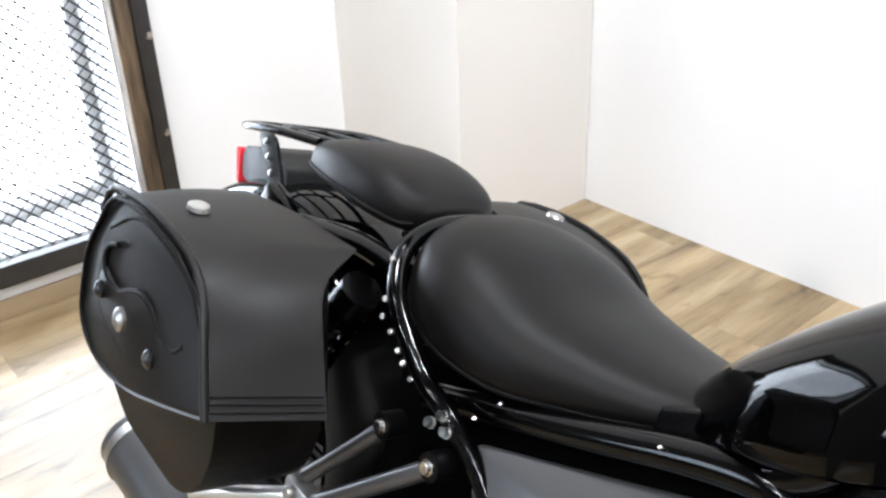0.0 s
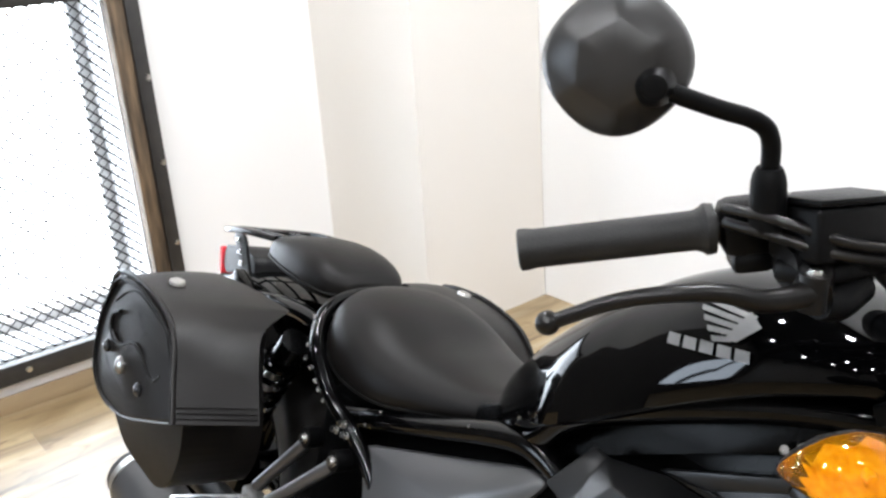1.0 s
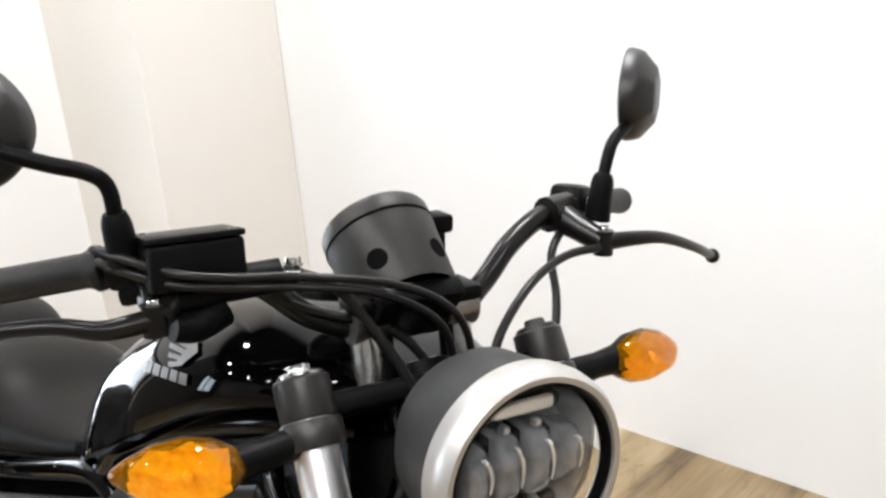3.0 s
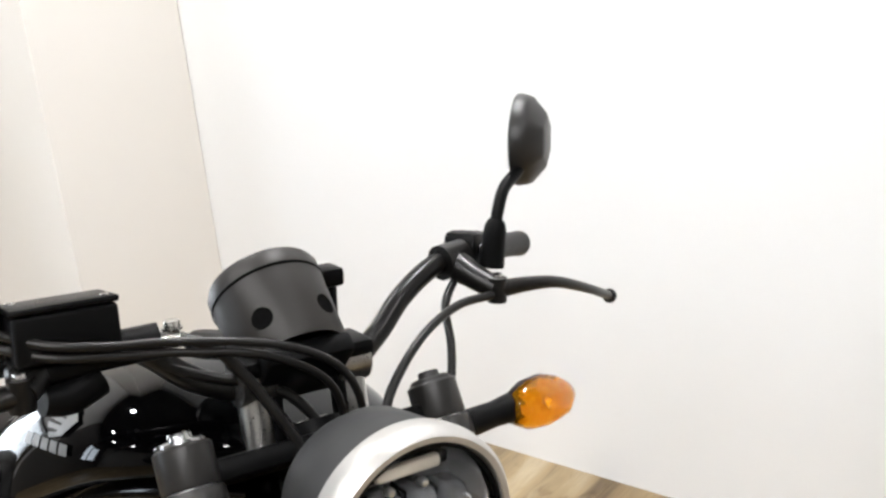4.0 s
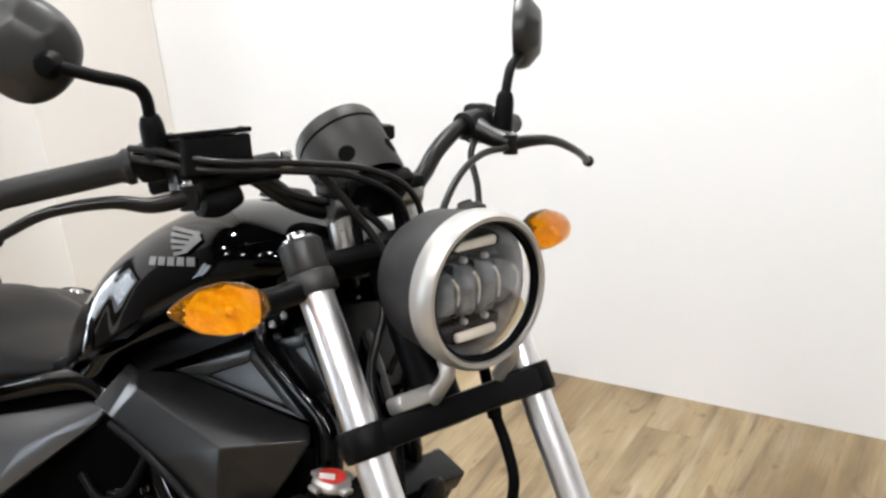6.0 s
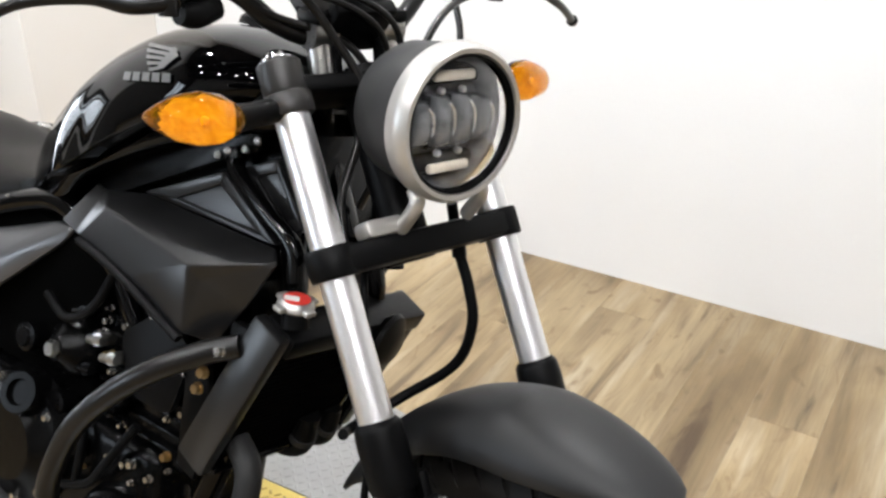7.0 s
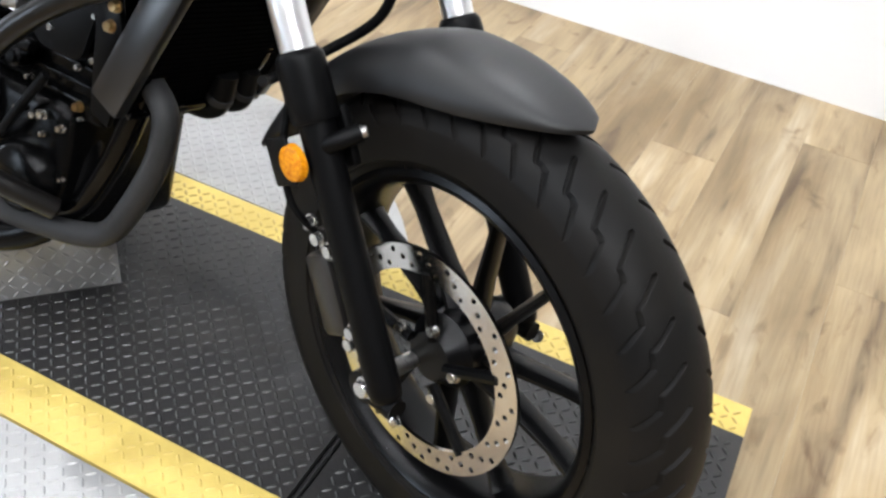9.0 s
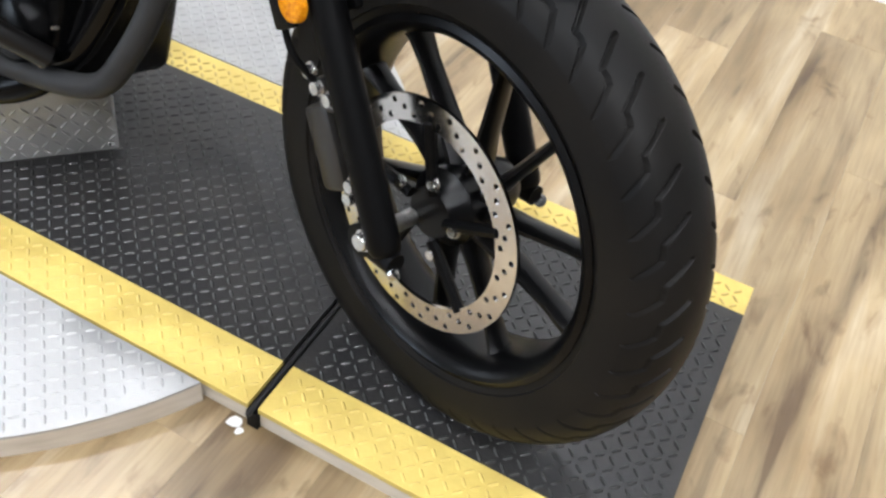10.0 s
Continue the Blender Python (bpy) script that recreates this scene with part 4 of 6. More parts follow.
for u in (-0.0405, -0.0135, 0.0135, 0.0405):
    high = 0.0270 - 0.004 * (abs(u) > 0.03)
    bulb = lathe([(0.0, 0.0130), (0.004, 0.0124), (0.0075, 0.0100), (0.0102, 0.0062), (0.0119, 0.0010), (0.0126, -0.006), (0.0126, -0.03)], 32, pose(0, 0, 0, 0, 90, 0))
    bulb.transform(Matrix.Diagonal((1, 1, high / 0.0126, 1)))
    for v in bulb.verts:
        p, q = abs(v.co.y) / 0.0126, abs(v.co.z) / high
        if p + q > 1e-6:
            grow = math.hypot(p, q) / (p ** 5 + q ** 5) ** 0.2
            v.co.y, v.co.z = v.co.y * grow, v.co.z * grow
    front("projector", in_lamp(bulb, u, 0.000, -0.007), PROJECTOR_GLASS, "clear projector lens", headlight)
    arc = [(0.0, 0.0105 * math.sin(q) - 0.001, high * 0.80 * math.cos(q)) for q in (math.radians(5 + 13 * k) for k in range(10))]
    front("projector_edge", in_lamp(tube(arc, 0.0019, 8, 2, radii=[0.0008, 0.0022, 0.0026, 0.0018, 0.0008]), u, 0.0, 0.0045), LED_LENS, "bright polished projector edge", headlight)
    front("projector_bezel", in_lamp(box(-0.03, -0.001, -0.0135, -0.0127, -high, high, 0.0003), u, 0.000, -0.007), DARK_PANEL, "", headlight)
for u in (-0.014, 0.014):
    for v in (0.031, -0.031):
        front("lamp_screw", in_lamp(lathe([(0.0, 0.0030), (0.0022, 0.0026), (0.0034, 0.0010), (0.0036, -0.004)], 14, pose(0, 0, 0, 0, 90, 0)), u, v, -0.006), CHROME, "", headlight)
for v in (0.046, -0.046):
    front("marker_panel", in_lamp(box(-0.03, -0.004, -0.042, 0.042, -0.011, 0.011, 0.004), 0, v, -0.010), DARK_PANEL, "", headlight)
    front("marker_strip", in_lamp(box(-0.004, 0.004, -0.027, 0.027, -0.0052, 0.0052, 0.0035), 0, v, -0.006), CREAM, "pale marker strip", headlight)
for y in (-0.045, 0.045):
    front("headlight_stay", tube([fork(0.533, y, 0.045), fork(0.550, y, 0.080), (-0.215, y * 0.9, 0.528)], 0.008, 10), RING_ALLOY, "cast alloy headlight stay", headlight)
front("stay_foot", (lambda b: (b.transform(FORK_M @ pose(0.036, -0.060, 0.540)), b)[1])(box(-0.014, 0.014, -0.028, 0.02, -0.010, 0.008, 0.005)), RING_ALLOY, "cast alloy foot", headlight)

# turn signals
for sgn in (-1, 1):
    root, tip = fork(0.679, sgn * 0.112, 0.022), Vector((-0.329, -0.270, 0.601)) if sgn < 0 else Vector((-0.339, 0.272, 0.595))
    inner = Vector((-0.312, -0.187, 0.594)) if sgn < 0 else Vector((-0.323, 0.183, 0.602))
    d = (tip - inner).normalized()
    stalk = tube([root, root.lerp(inner, 0.35), root.lerp(inner, 0.7), inner], 0.013, 18, 4, radii=[0.0140, 0.0128, 0.0120, 0.0140])
    signal = front("turn_signal", stalk, PLASTIC, "amber turn signal on a black stalk")
    fwd = Vector((1, 0, 0))
    fwd = (fwd - d * fwd.dot(d)).normalized()
    upv = fwd.cross(d) * (-1 if sgn > 0 else 1)
    for nm, mt, k0, k1, lab in (("amber_lens", AMBER_CLEAR, 0.0, 1.0, "faceted amber lens"), ("signal_housing", PLASTIC, 0.0, -0.9, "black signal housing")):
        rings = []
        for t, w, h in ((-0.10, 0.012, 0.008), (0.0, 0.0175, 0.016), (0.18, 0.0245, 0.0235), (0.42, 0.0265, 0.0255), (0.66, 0.0225, 0.021), (0.86, 0.0125, 0.012), (0.97, 0.005, 0.005), (1.0, 0.001, 0.001)):
            c = inner.lerp(tip, t) + fwd * 0.002
            ring = []
            for j in range(13):
                q = math.pi * j / 12 - math.pi / 2
                ring.append(c + upv * (h * math.sin(q)) + fwd * ((0.026 if k1 > 0 else -0.018) * math.cos(q) * min(1, h / 0.022)))
            rings.append(ring)
        shell = front(nm, skin(rings), mt, lab, signal, 60)
        shell.visible_shadow = nm != "amber_lens"
    bowl = [[inner.lerp(tip, t) + upv * (h * math.sin(q)) + fwd * (0.0035 + (0.009 if (j + i) % 2 else 0.0)) for j, q in enumerate(math.pi * k / 8 - math.pi / 2 for k in range(9))] for i, (t, h) in enumerate(((0.06, 0.014), (0.2, 0.019), (0.36, 0.021), (0.52, 0.020), (0.68, 0.016), (0.82, 0.009)))]
    front("reflector_bowl", skin(bowl, False, False), AMBER_BACK, "", signal, 5)
    front("bulb", lathe([(0.0, 0.006), (0.003, 0.005), (0.004, 0.002), (0.003, -0.003), (0.0, -0.004)], 14, axis(inner.lerp(tip, 0.38) + fwd * 0.010, fwd)), AMBER_BACK, "amber bulb", signal)

# handlebar
LEFT = [(-0.388, 0, 0.652), (-0.392, 0.050, 0.653), (-0.403, 0.088, 0.672), (-0.413, 0.120, 0.698), (-0.424, 0.160, 0.718), (-0.436, 0.205, 0.727), (-0.456, 0.245, 0.723), (-0.520, 0.355, 0.703)]
RIGHT = [(-0.392, 0.050, 0.653), (-0.400, 0.090, 0.668), (-0.408, 0.125, 0.696), (-0.418, 0.165, 0.716), (-0.430, 0.205, 0.722), (-0.450, 0.245, 0.718), (-0.511, 0.360, 0.6935)]
bar_pts = [(x, -y, z) for x, y, z in RIGHT[::-1]] + LEFT
handlebar = front("handlebar", tube(bar_pts, 0.0105, 16, 6), HANDLE_COAT, "black tubular handlebar with rubber grips")
for sgn in (-1, 1):
    g0, g1 = (Vector((-0.447, -0.240, 0.7185)), Vector((-0.511, -0.360, 0.6935))) if sgn < 0 else (Vector((-0.455, 0.240, 0.7235)), Vector((-0.520, 0.355, 0.703)))
    gd = (g1 - g0).normalized()
    ln = (g1 - g0).length
    grip = lathe([(0.0105, 0.0), (0.0178, 0.001), (0.0186, 0.007), (0.0160, 0.010), (0.0142, 0.015), (0.0142, ln - 0.012), (0.0152, ln - 0.006), (0.0152, ln - 0.001), (0.0135, ln), (0.0, ln)], 28, axis(g0, gd))
    front("grip", grip, GRIP_RUBBER, "ribbed black rubber grip", handlebar)
    sw = joined((lambda b: (b.transform(axis(g0, gd)), b)[1])(box(-0.018, 0.019, -0.019, 0.019, -0.042, -0.002, 0.008)),
                (lambda b: (b.transform(axis(g0, gd)), b)[1])(box(-0.016, 0.016, -0.032, -0.016, -0.036, -0.008, 0.005)))
    front("switch_housing", sw, PLASTIC, "black switch housing", handlebar)
    front("switch_button", (lambda b: (b.transform(axis(g0, gd)), b)[1])(box(-0.024, -0.016, -0.008, 0.008, -0.032, -0.016, 0.003)), DARK_PANEL, "", handlebar)
    # lever with ball end and its perch
    if sgn < 0:
        lv = [(-0.368, -0.222, 0.695), (-0.370, -0.258, 0.692), (-0.378, -0.292, 0.6985), (-0.396, -0.342, 0.6935), (-0.426, -0.380, 0.671)]
    else:
        lv = [(-0.371, 0.204, 0.702), (-0.364, 0.235, 0.704), (-0.364, 0.275, 0.700), (-0.380, 0.335, 0.680), (-0.411, 0.398, 0.655)]
    lever = front("lever", tube(lv, 0.006, 12, 6, radii=[0.009, 0.0075, 0.006, 0.0052, 0.005]), HANDLE_COAT, "black brake lever" if sgn < 0 else "black clutch lever", handlebar)
    front("ball_end", lathe([(0.0082 * math.sin(math.pi * k / 10), -0.0082 * math.cos(math.pi * k / 10)) for k in range(11)], 18, Matrix.Translation(lv[-1])), HANDLE_COAT, "", lever)
    front("perch", joined(tube([(-0.432, sgn * 0.190, 0.722), (-0.40, sgn * 0.195, 0.712), lv[0]], 0.012, 12, 4, radii=[0.018, 0.013, 0.012]), rod(Vector(lv[0]) + Vector((0, 0, -0.012)), Vector(lv[0]) + Vector((0, 0, 0.012)), 0.0095), rod((-0.425, sgn * 0.175, 0.722), (-0.430, sgn * 0.205, 0.724), 0.018)), HANDLE_COAT, "", handlebar)
    front("pivot_bolt", bolt(Vector(lv[0]) + Vector((0, 0, 0.012)), (0, 0, 1), 0.006, 0.004), BOLT, "", handlebar)
    front("riser", joined(rod((-0.372, sgn * 0.045, 0.600), (-0.384, sgn * 0.045, 0.652), 0.014, 18), rod((-0.385, sgn * 0.030, 0.661), (-0.385, sgn * 0.060, 0.661), 0.020, 20)), STEEL, "grey handlebar riser", handlebar)

# brake fluid reservoir
RES = Matrix.Translation((-0.392, -0.187, 0.730)) @ pose(0, 0, 0, 0, -7, 2)
res = front("brake_reservoir", (lambda b: (b.transform(RES), b)[1])(box(-0.0225, 0.0225, -0.0370, 0.0370, -0.020, 0.0165, 0.0035, 3)), PLASTIC, "black rectangular brake fluid reservoir", handlebar)
front("reservoir_lid", (lambda b: (b.transform(RES), b)[1])(box(-0.0238, 0.0238, -0.0380, 0.0380, 0.0170, 0.0225, 0.0022, 2)), PLASTIC, "", handlebar)
for u, v in ((-0.016, -0.029), (0.016, 0.029)):
    front("lid_screw", (lambda b: (b.transform(RES), b)[1])(lathe([(0.0, 0.0237), (0.003, 0.0235), (0.0036, 0.0225)], 14, pose(u, v, 0))), BOLT, "", handlebar)
front("master_cylinder", joined(rod((-0.392, -0.225, 0.705), (-0.380, -0.12, 0.712), 0.014, 18), (lambda b: (b.transform(RES), b)[1])(box(-0.016, 0.016, -0.040, 0.020, -0.036, -0.019, 0.006, 3)), tube([(-0.388, -0.168, 0.690), (-0.380, -0.190, 0.682), (-0.376, -0.208, 0.684)], 0.015, 16, 3, radii=[0.016, 0.014, 0.011])), PLASTIC, "", handlebar)
front("banjo_bolt", joined(rod((-0.381, -0.122, 0.712), (-0.375, -0.105, 0.712), 0.0075), bolt((-0.378, -0.110, 0.7195), (0, 0, 1), 0.008, 0.007)), BOLT, "zinc banjo bolt", handlebar)

# cables and hoses
CABLES = [
    ("throttle_cable", [(-0.428, -0.250, 0.738), (-0.395, -0.238, 0.738), (-0.366, -0.205, 0.728), (-0.356, -0.165, 0.722), (-0.352, -0.11, 0.716), (-0.335, -0.04, 0.704), (-0.325, 0.01, 0.675), (-0.33, 0.03, 0.62), (-0.35, 0.03, 0.54)], 0.0036),
    ("throttle_cable", [(-0.428, -0.248, 0.728), (-0.398, -0.238, 0.727), (-0.366, -0.205, 0.719), (-0.357, -0.165, 0.714), (-0.350, -0.11, 0.708), (-0.340, -0.05, 0.696), (-0.333, 0.0, 0.665), (-0.34, 0.018, 0.61), (-0.36, 0.02, 0.53)], 0.0036),
    ("brake_hose", [(-0.378, -0.105, 0.712), (-0.362, -0.080, 0.700), (-0.345, -0.052, 0.660), (-0.322, -0.030, 0.610), (-0.305, -0.045, 0.560), (-0.292, -0.075, 0.50), (-0.262, -0.085, 0.44)], 0.0048),
    ("switch_harness", [(-0.43, -0.19, 0.712), (-0.412, -0.145, 0.702), (-0.392, -0.095, 0.676), (-0.37, -0.03, 0.655), (-0.352, 0.0, 0.62), (-0.36, 0.02, 0.56)], 0.0045),
    ("clutch_cable", [(-0.367, 0.195, 0.699), (-0.362, 0.15, 0.697), (-0.345, 0.10, 0.682), (-0.325, 0.055, 0.650), (-0.315, 0.035, 0.610), (-0.33, 0.02, 0.54), (-0.36, 0.0, 0.46)], 0.0042),
    ("switch_harness", [(-0.42, 0.195, 0.712), (-0.395, 0.160, 0.69), (-0.372, 0.150, 0.655), (-0.36, 0.138, 0.620), (-0.345, 0.10, 0.600), (-0.34, 0.06, 0.57)], 0.0042),
    ("lower_hose", [(-0.262, 0.055, 0.485), (-0.250, 0.060, 0.432), (-0.232, 0.062, 0.395), (-0.218, 0.060, 0.352), (-0.230, 0.050, 0.298), (-0.270, 0.010, 0.250), (-0.285, -0.055, 0.222), (-0.262, -0.085, 0.235)], 0.0064),
]
for nm, pts, r in CABLES:
    front(nm, tube(pts, r, 10, 6), HANDLE_COAT if nm != "lower_hose" else RUBBER, "", handlebar if nm != "lower_hose" else caliper)
front("hose_collar", rod((-0.252, 0.059, 0.446), (-0.248, 0.060, 0.425), 0.0085), PLASTIC, "", caliper)
front("cable_clip", joined(rod((-0.435, 0.056, 0.690), (-0.440, 0.058, 0.722), 0.008), box(-0.452, -0.424, 0.044, 0.068, 0.716, 0.734, 0.004)), SATIN_BLACK, "", handlebar)
front("bar_clamp_cap", box(-0.405, -0.362, -0.062, 0.062, 0.668, 0.684, 0.006), SATIN_BLACK, "", handlebar)

# speedometer cup
GA = Vector((-0.75, 0.0, 0.66)).normalized()
GM = axis((-0.384, -0.006, 0.676), GA) @ Matrix.Scale(1.12, 4)
gauge = front("speedometer", lathe([(0.040, -0.006), (0.0425, 0.0), (0.0445, 0.045), (0.0455, 0.056), (0.0455, 0.066), (0.0435, 0.070), (0.040, 0.069), (0.040, 0.02), (0.0, 0.018)], 56, GM), CUP_SATIN, "round satin black speedometer cup, its holes laid on as dark patches")
# raised dark ring stands for the shade in a groove
front("groove_shade", lathe([(0.0457, 0.0530), (0.0461, 0.0538), (0.0461, 0.0548), (0.0457, 0.0556)], 56, GM, closed=True), HOLLOW_SHADE, "", gauge)
front("dial", lathe([(0.0, 0.0655), (0.0398, 0.0655), (0.0398, 0.06), (0.0, 0.06)], 48, GM), DARK_PANEL, "", gauge)


def cup_patch(a0, z0, r, steps=28):
    """Round dark patch on the cup's curved wall, for the shade inside a hole."""
    bm = bmesh.new()

    def at(rad, ang, lift):
        z = max(-0.0055, z0 + rad * math.sin(ang))
        a, rr = a0 + rad * math.cos(ang) / 0.0432, 0.0425 + 0.0020 * z / 0.045 + lift
        return bm.verts.new(GM @ Vector((rr * math.cos(a), rr * math.sin(a), z)))
    rings = [[at(r * q, 2 * math.pi * i / steps, lift) for i in range(steps)] for q, lift in ((1.0, -0.0006), (0.97, 0.0006), (0.90, 0.0004), (0.45, 0.0004))]
    for p, q in zip(rings, rings[1:]):
        for i in range(steps):
            n = (i + 1) % steps
            bm.faces.new((p[i], p[n], q[n], q[i]))
    bm.faces.new(rings[-1])
    return bm


for k in range(5):
    front("hole_shade", cup_patch(2 * math.pi * k / 5 + 0.86, 0.0168, 0.0086), HOLLOW_SHADE, "dark patch for the shade of a drilled hole", gauge)
front("gauge_bracket", joined((lambda b: (b.transform(GM), b)[1])(box(-0.036, 0.036, -0.03, 0.03, -0.022, -0.004, 0.005)), rod((-0.380, -0.03, 0.672), (-0.368, -0.03, 0.605), 0.007), rod((-0.380, 0.03, 0.672), (-0.368, 0.03, 0.605), 0.007)), SATIN_BLACK, "", gauge)

# mirrors
for sgn in (-1, 1):
    if sgn < 0:
        centre, stem = Vector((-0.455, -0.326, 0.832)), [(-0.405, -0.232, 0.728), (-0.405, -0.236, 0.760), (-0.404, -0.240, 0.788), (-0.406, -0.252, 0.800), (-0.414, -0.280, 0.808), (-0.427, -0.316, 0.820)]
        nrm = Vector((-0.84, 0.545, 0.0))
    else:
        centre, stem = Vector((-0.446, 0.303, 0.834)), [(-0.405, 0.224, 0.715), (-0.405, 0.228, 0.752), (-0.408, 0.236, 0.778), (-0.416, 0.250, 0.793), (-0.426, 0.275, 0.806), (-0.434, 0.292, 0.818)]
        nrm = Vector((-0.777, -0.629, 0.0))
    M = axis(centre, nrm)
    shell = []
    for r, z, facet in ((0.0455, 0.011, 0), (0.0475, 0.009, 0), (0.0475, 0.005, 0), (0.0462, -0.002, 0), (0.0435, -0.0075, 0.15), (0.0265, -0.0212, 1), (0.0245, -0.0222, 1), (0.010, -0.0230, 0.6)):
        ring = []
        for j in range(48):
            q = 2 * math.pi * j / 48
            fold = (q + math.pi / 6) % (math.pi / 3) - math.pi / 6
            k = 1 + facet * (1 / math.cos(fold) - 1.06)
            square = 1 + (1 - facet) * 0.025 * math.cos(4 * q)
            ring.append(M @ Vector((r * k * square * math.cos(q), r * k * square * math.sin(q), z)))
        shell.append(ring)
    mirror = front("mirror", skin(shell), MIRROR_BACK, "round satin black mirror on a bent stem", sharp=34)
    front("mirror_glass", lathe([(0.0455, 0.0095), (0.0, 0.0095)], 48, M), MIRROR_GLASS, "mirror glass", mirror)
    front("stem", tube(stem, 0.0062, 14, 6), SATIN_BLACK, "black mirror stem", mirror)
    front("stem_boot", tube(stem[:2] + [Vector(stem[1]).lerp(Vector(stem[2]), 0.35)], 0.011, 14, 3, radii=[0.0125, 0.0115, 0.0085]), RUBBER, "", mirror)
    front("ball_joint", lathe([(0.0, 0.008), (0.008, 0.007), (0.012, 0.0), (0.014, -0.006)], 16, axis(Vector(stem[-1]) - nrm * 0.004, -nrm)), PLASTIC, "", mirror)

# ---- body ----
# rows: x low on the flank, half width, top, lower edge, foot of the flank, forward slant of the section
tank_rows = along([
    (-0.846, 0.034, 0.736, 0.704, 0.718, 0.1, 3.1), (-0.824, 0.062, 0.770, 0.712, 0.732, 0.1, 3.1), (-0.795, 0.088, 0.806, 0.724, 0.748, 0.1, 3.1), (-0.750, 0.114, 0.855, 0.740, 0.765, 0.1, 3.1),
    (-0.705, 0.134, 0.899, 0.758, 0.782, 0.12, 3.1), (-0.668, 0.149, 0.931, 0.776, 0.800, 0.15, 3.0), (-0.640, 0.154, 0.954, 0.790, 0.814, 0.18, 3.0), (-0.612, 0.157, 0.972, 0.806, 0.830, 0.2, 3.0),
    (-0.560, 0.164, 0.991, 0.838, 0.862, 0.15, 2.7), (-0.500, 0.166, 1.001, 0.874, 0.896, 0.1, 2.55), (-0.440, 0.164, 1.001, 0.907, 0.926, 0.03, 2.4), (-0.390, 0.146, 0.990, 0.927, 0.942, 0, 2.2),
    (-0.352, 0.106, 0.975, 0.936, 0.948, 0, 2.2), (-0.328, 0.045, 0.960, 0.940, 0.948, 0, 2.2)], 4)


def tank_ring(x, w, top, bottom, mid, slant, k, n=30):
    """A section of the tank: a domed top, steep flanks and a sharp lower edge."""
    up = [(w * math.copysign(abs(math.cos(a)) ** (2 / k), math.cos(a)), mid + (top - mid) * abs(math.sin(a)) ** (2 / k)) for a in (math.pi * j / n for j in range(n + 1))]
    low = [(-w * 0.995, bottom + 0.004), (-w * 0.97, bottom), (-w * 0.5, bottom), (w * 0.5, bottom), (w * 0.97, bottom), (w * 0.995, bottom + 0.004)]
    return [Vector((x + slant * (z - mid), y, z)) for y, z in up + low]


tank = body("fuel_tank", skin([tank_ring(*r) for r in tank_rows]), GLOSS_BLACK, "glossy black fuel tank with a pale wing badge", sharp=50)
body("filler_cap", lathe([(0.0, 0.014), (0.026, 0.013), (0.031, 0.009), (0.033, 0.0)], 32, axis((-0.50, 0, 1.000), (0, 0, 1))), SATIN_BLACK, "", tank)


def on_tank(px, pz):
    """The tank's right flank at (x, z)."""
    def at(r):
        return r[0] + r[5] * (pz - r[4])
    a, b = next((p, q) for p, q in zip(tank_rows, tank_rows[1:]) if at(q) >= px)
    t = (px - at(a)) / (at(b) - at(a))
    _, w, top, _, mid, _, power = [p + (q - p) * t for p, q in zip(a, b)]
    v = min(max((pz - mid) / (top - mid), 0.0), 0.98)
    return Vector((px, -w * (1 - v ** power) ** (1 / power), pz))


def badge(name, quad, lift=0.0015):
    """A thin raised patch that follows the tank's flank."""
    bm = bmesh.new()
    n, rows = 5, []
    for i in range(n + 1):
        rows.append([])
        for j in range(3):
            u, v = i / n, j / 2
            q = Vector(quad[0]).lerp(Vector(quad[1]), u).lerp(Vector(quad[3]).lerp(Vector(quad[2]), u), v)
            p = on_tank(q.x, q.y)
            rows[-1].append(bm.verts.new(p + Vector((0, -lift, lift * 0.4))))
    for i in range(n):
        for j in range(2):
            bm.faces.new((rows[i][j], rows[i + 1][j], rows[i + 1][j + 1], rows[i][j + 1]))
    return body(name, bm, BADGE, "", tank)


# wing badge: swept feathers meeting at the shoulder, and plain bars under it
for k in range(5):
    u = k / 4
    lx, lz, rx, rz = -0.536 + 0.036 * u, 0.9590 - 0.0245 * u, -0.470 - 0.009 * u, 0.9610 - 0.0205 * u
    badge("badge_feather", [(lx, lz), (lx + 0.004, lz - 0.0036), (rx, rz - 0.0040), (rx, rz)], 0.0026)
badge("badge_shoulder", [(-0.478, 0.9625), (-0.486, 0.9360), (-0.474, 0.9380), (-0.460, 0.9545)], 0.0030)
for k in range(5):
    x, z = -0.5385 + 0.0172 * k, 0.9140 + 0.0026 * k
    badge("badge_bar", [(x, z), (x - 0.003, z + 0.0092), (x + 0.0105, z + 0.0110), (x + 0.0135, z + 0.0020)], 0.0026)
body("tank_bracket", plate([(-0.84, 0.668), (-0.72, 0.715), (-0.52, 0.815), (-0.40, 0.868), (-0.40, 0.925), (-0.52, 0.885), (-0.70, 0.790), (-0.84, 0.725)], -0.082, 0.082, 0.004), ENGINE_BLACK, "", tank)

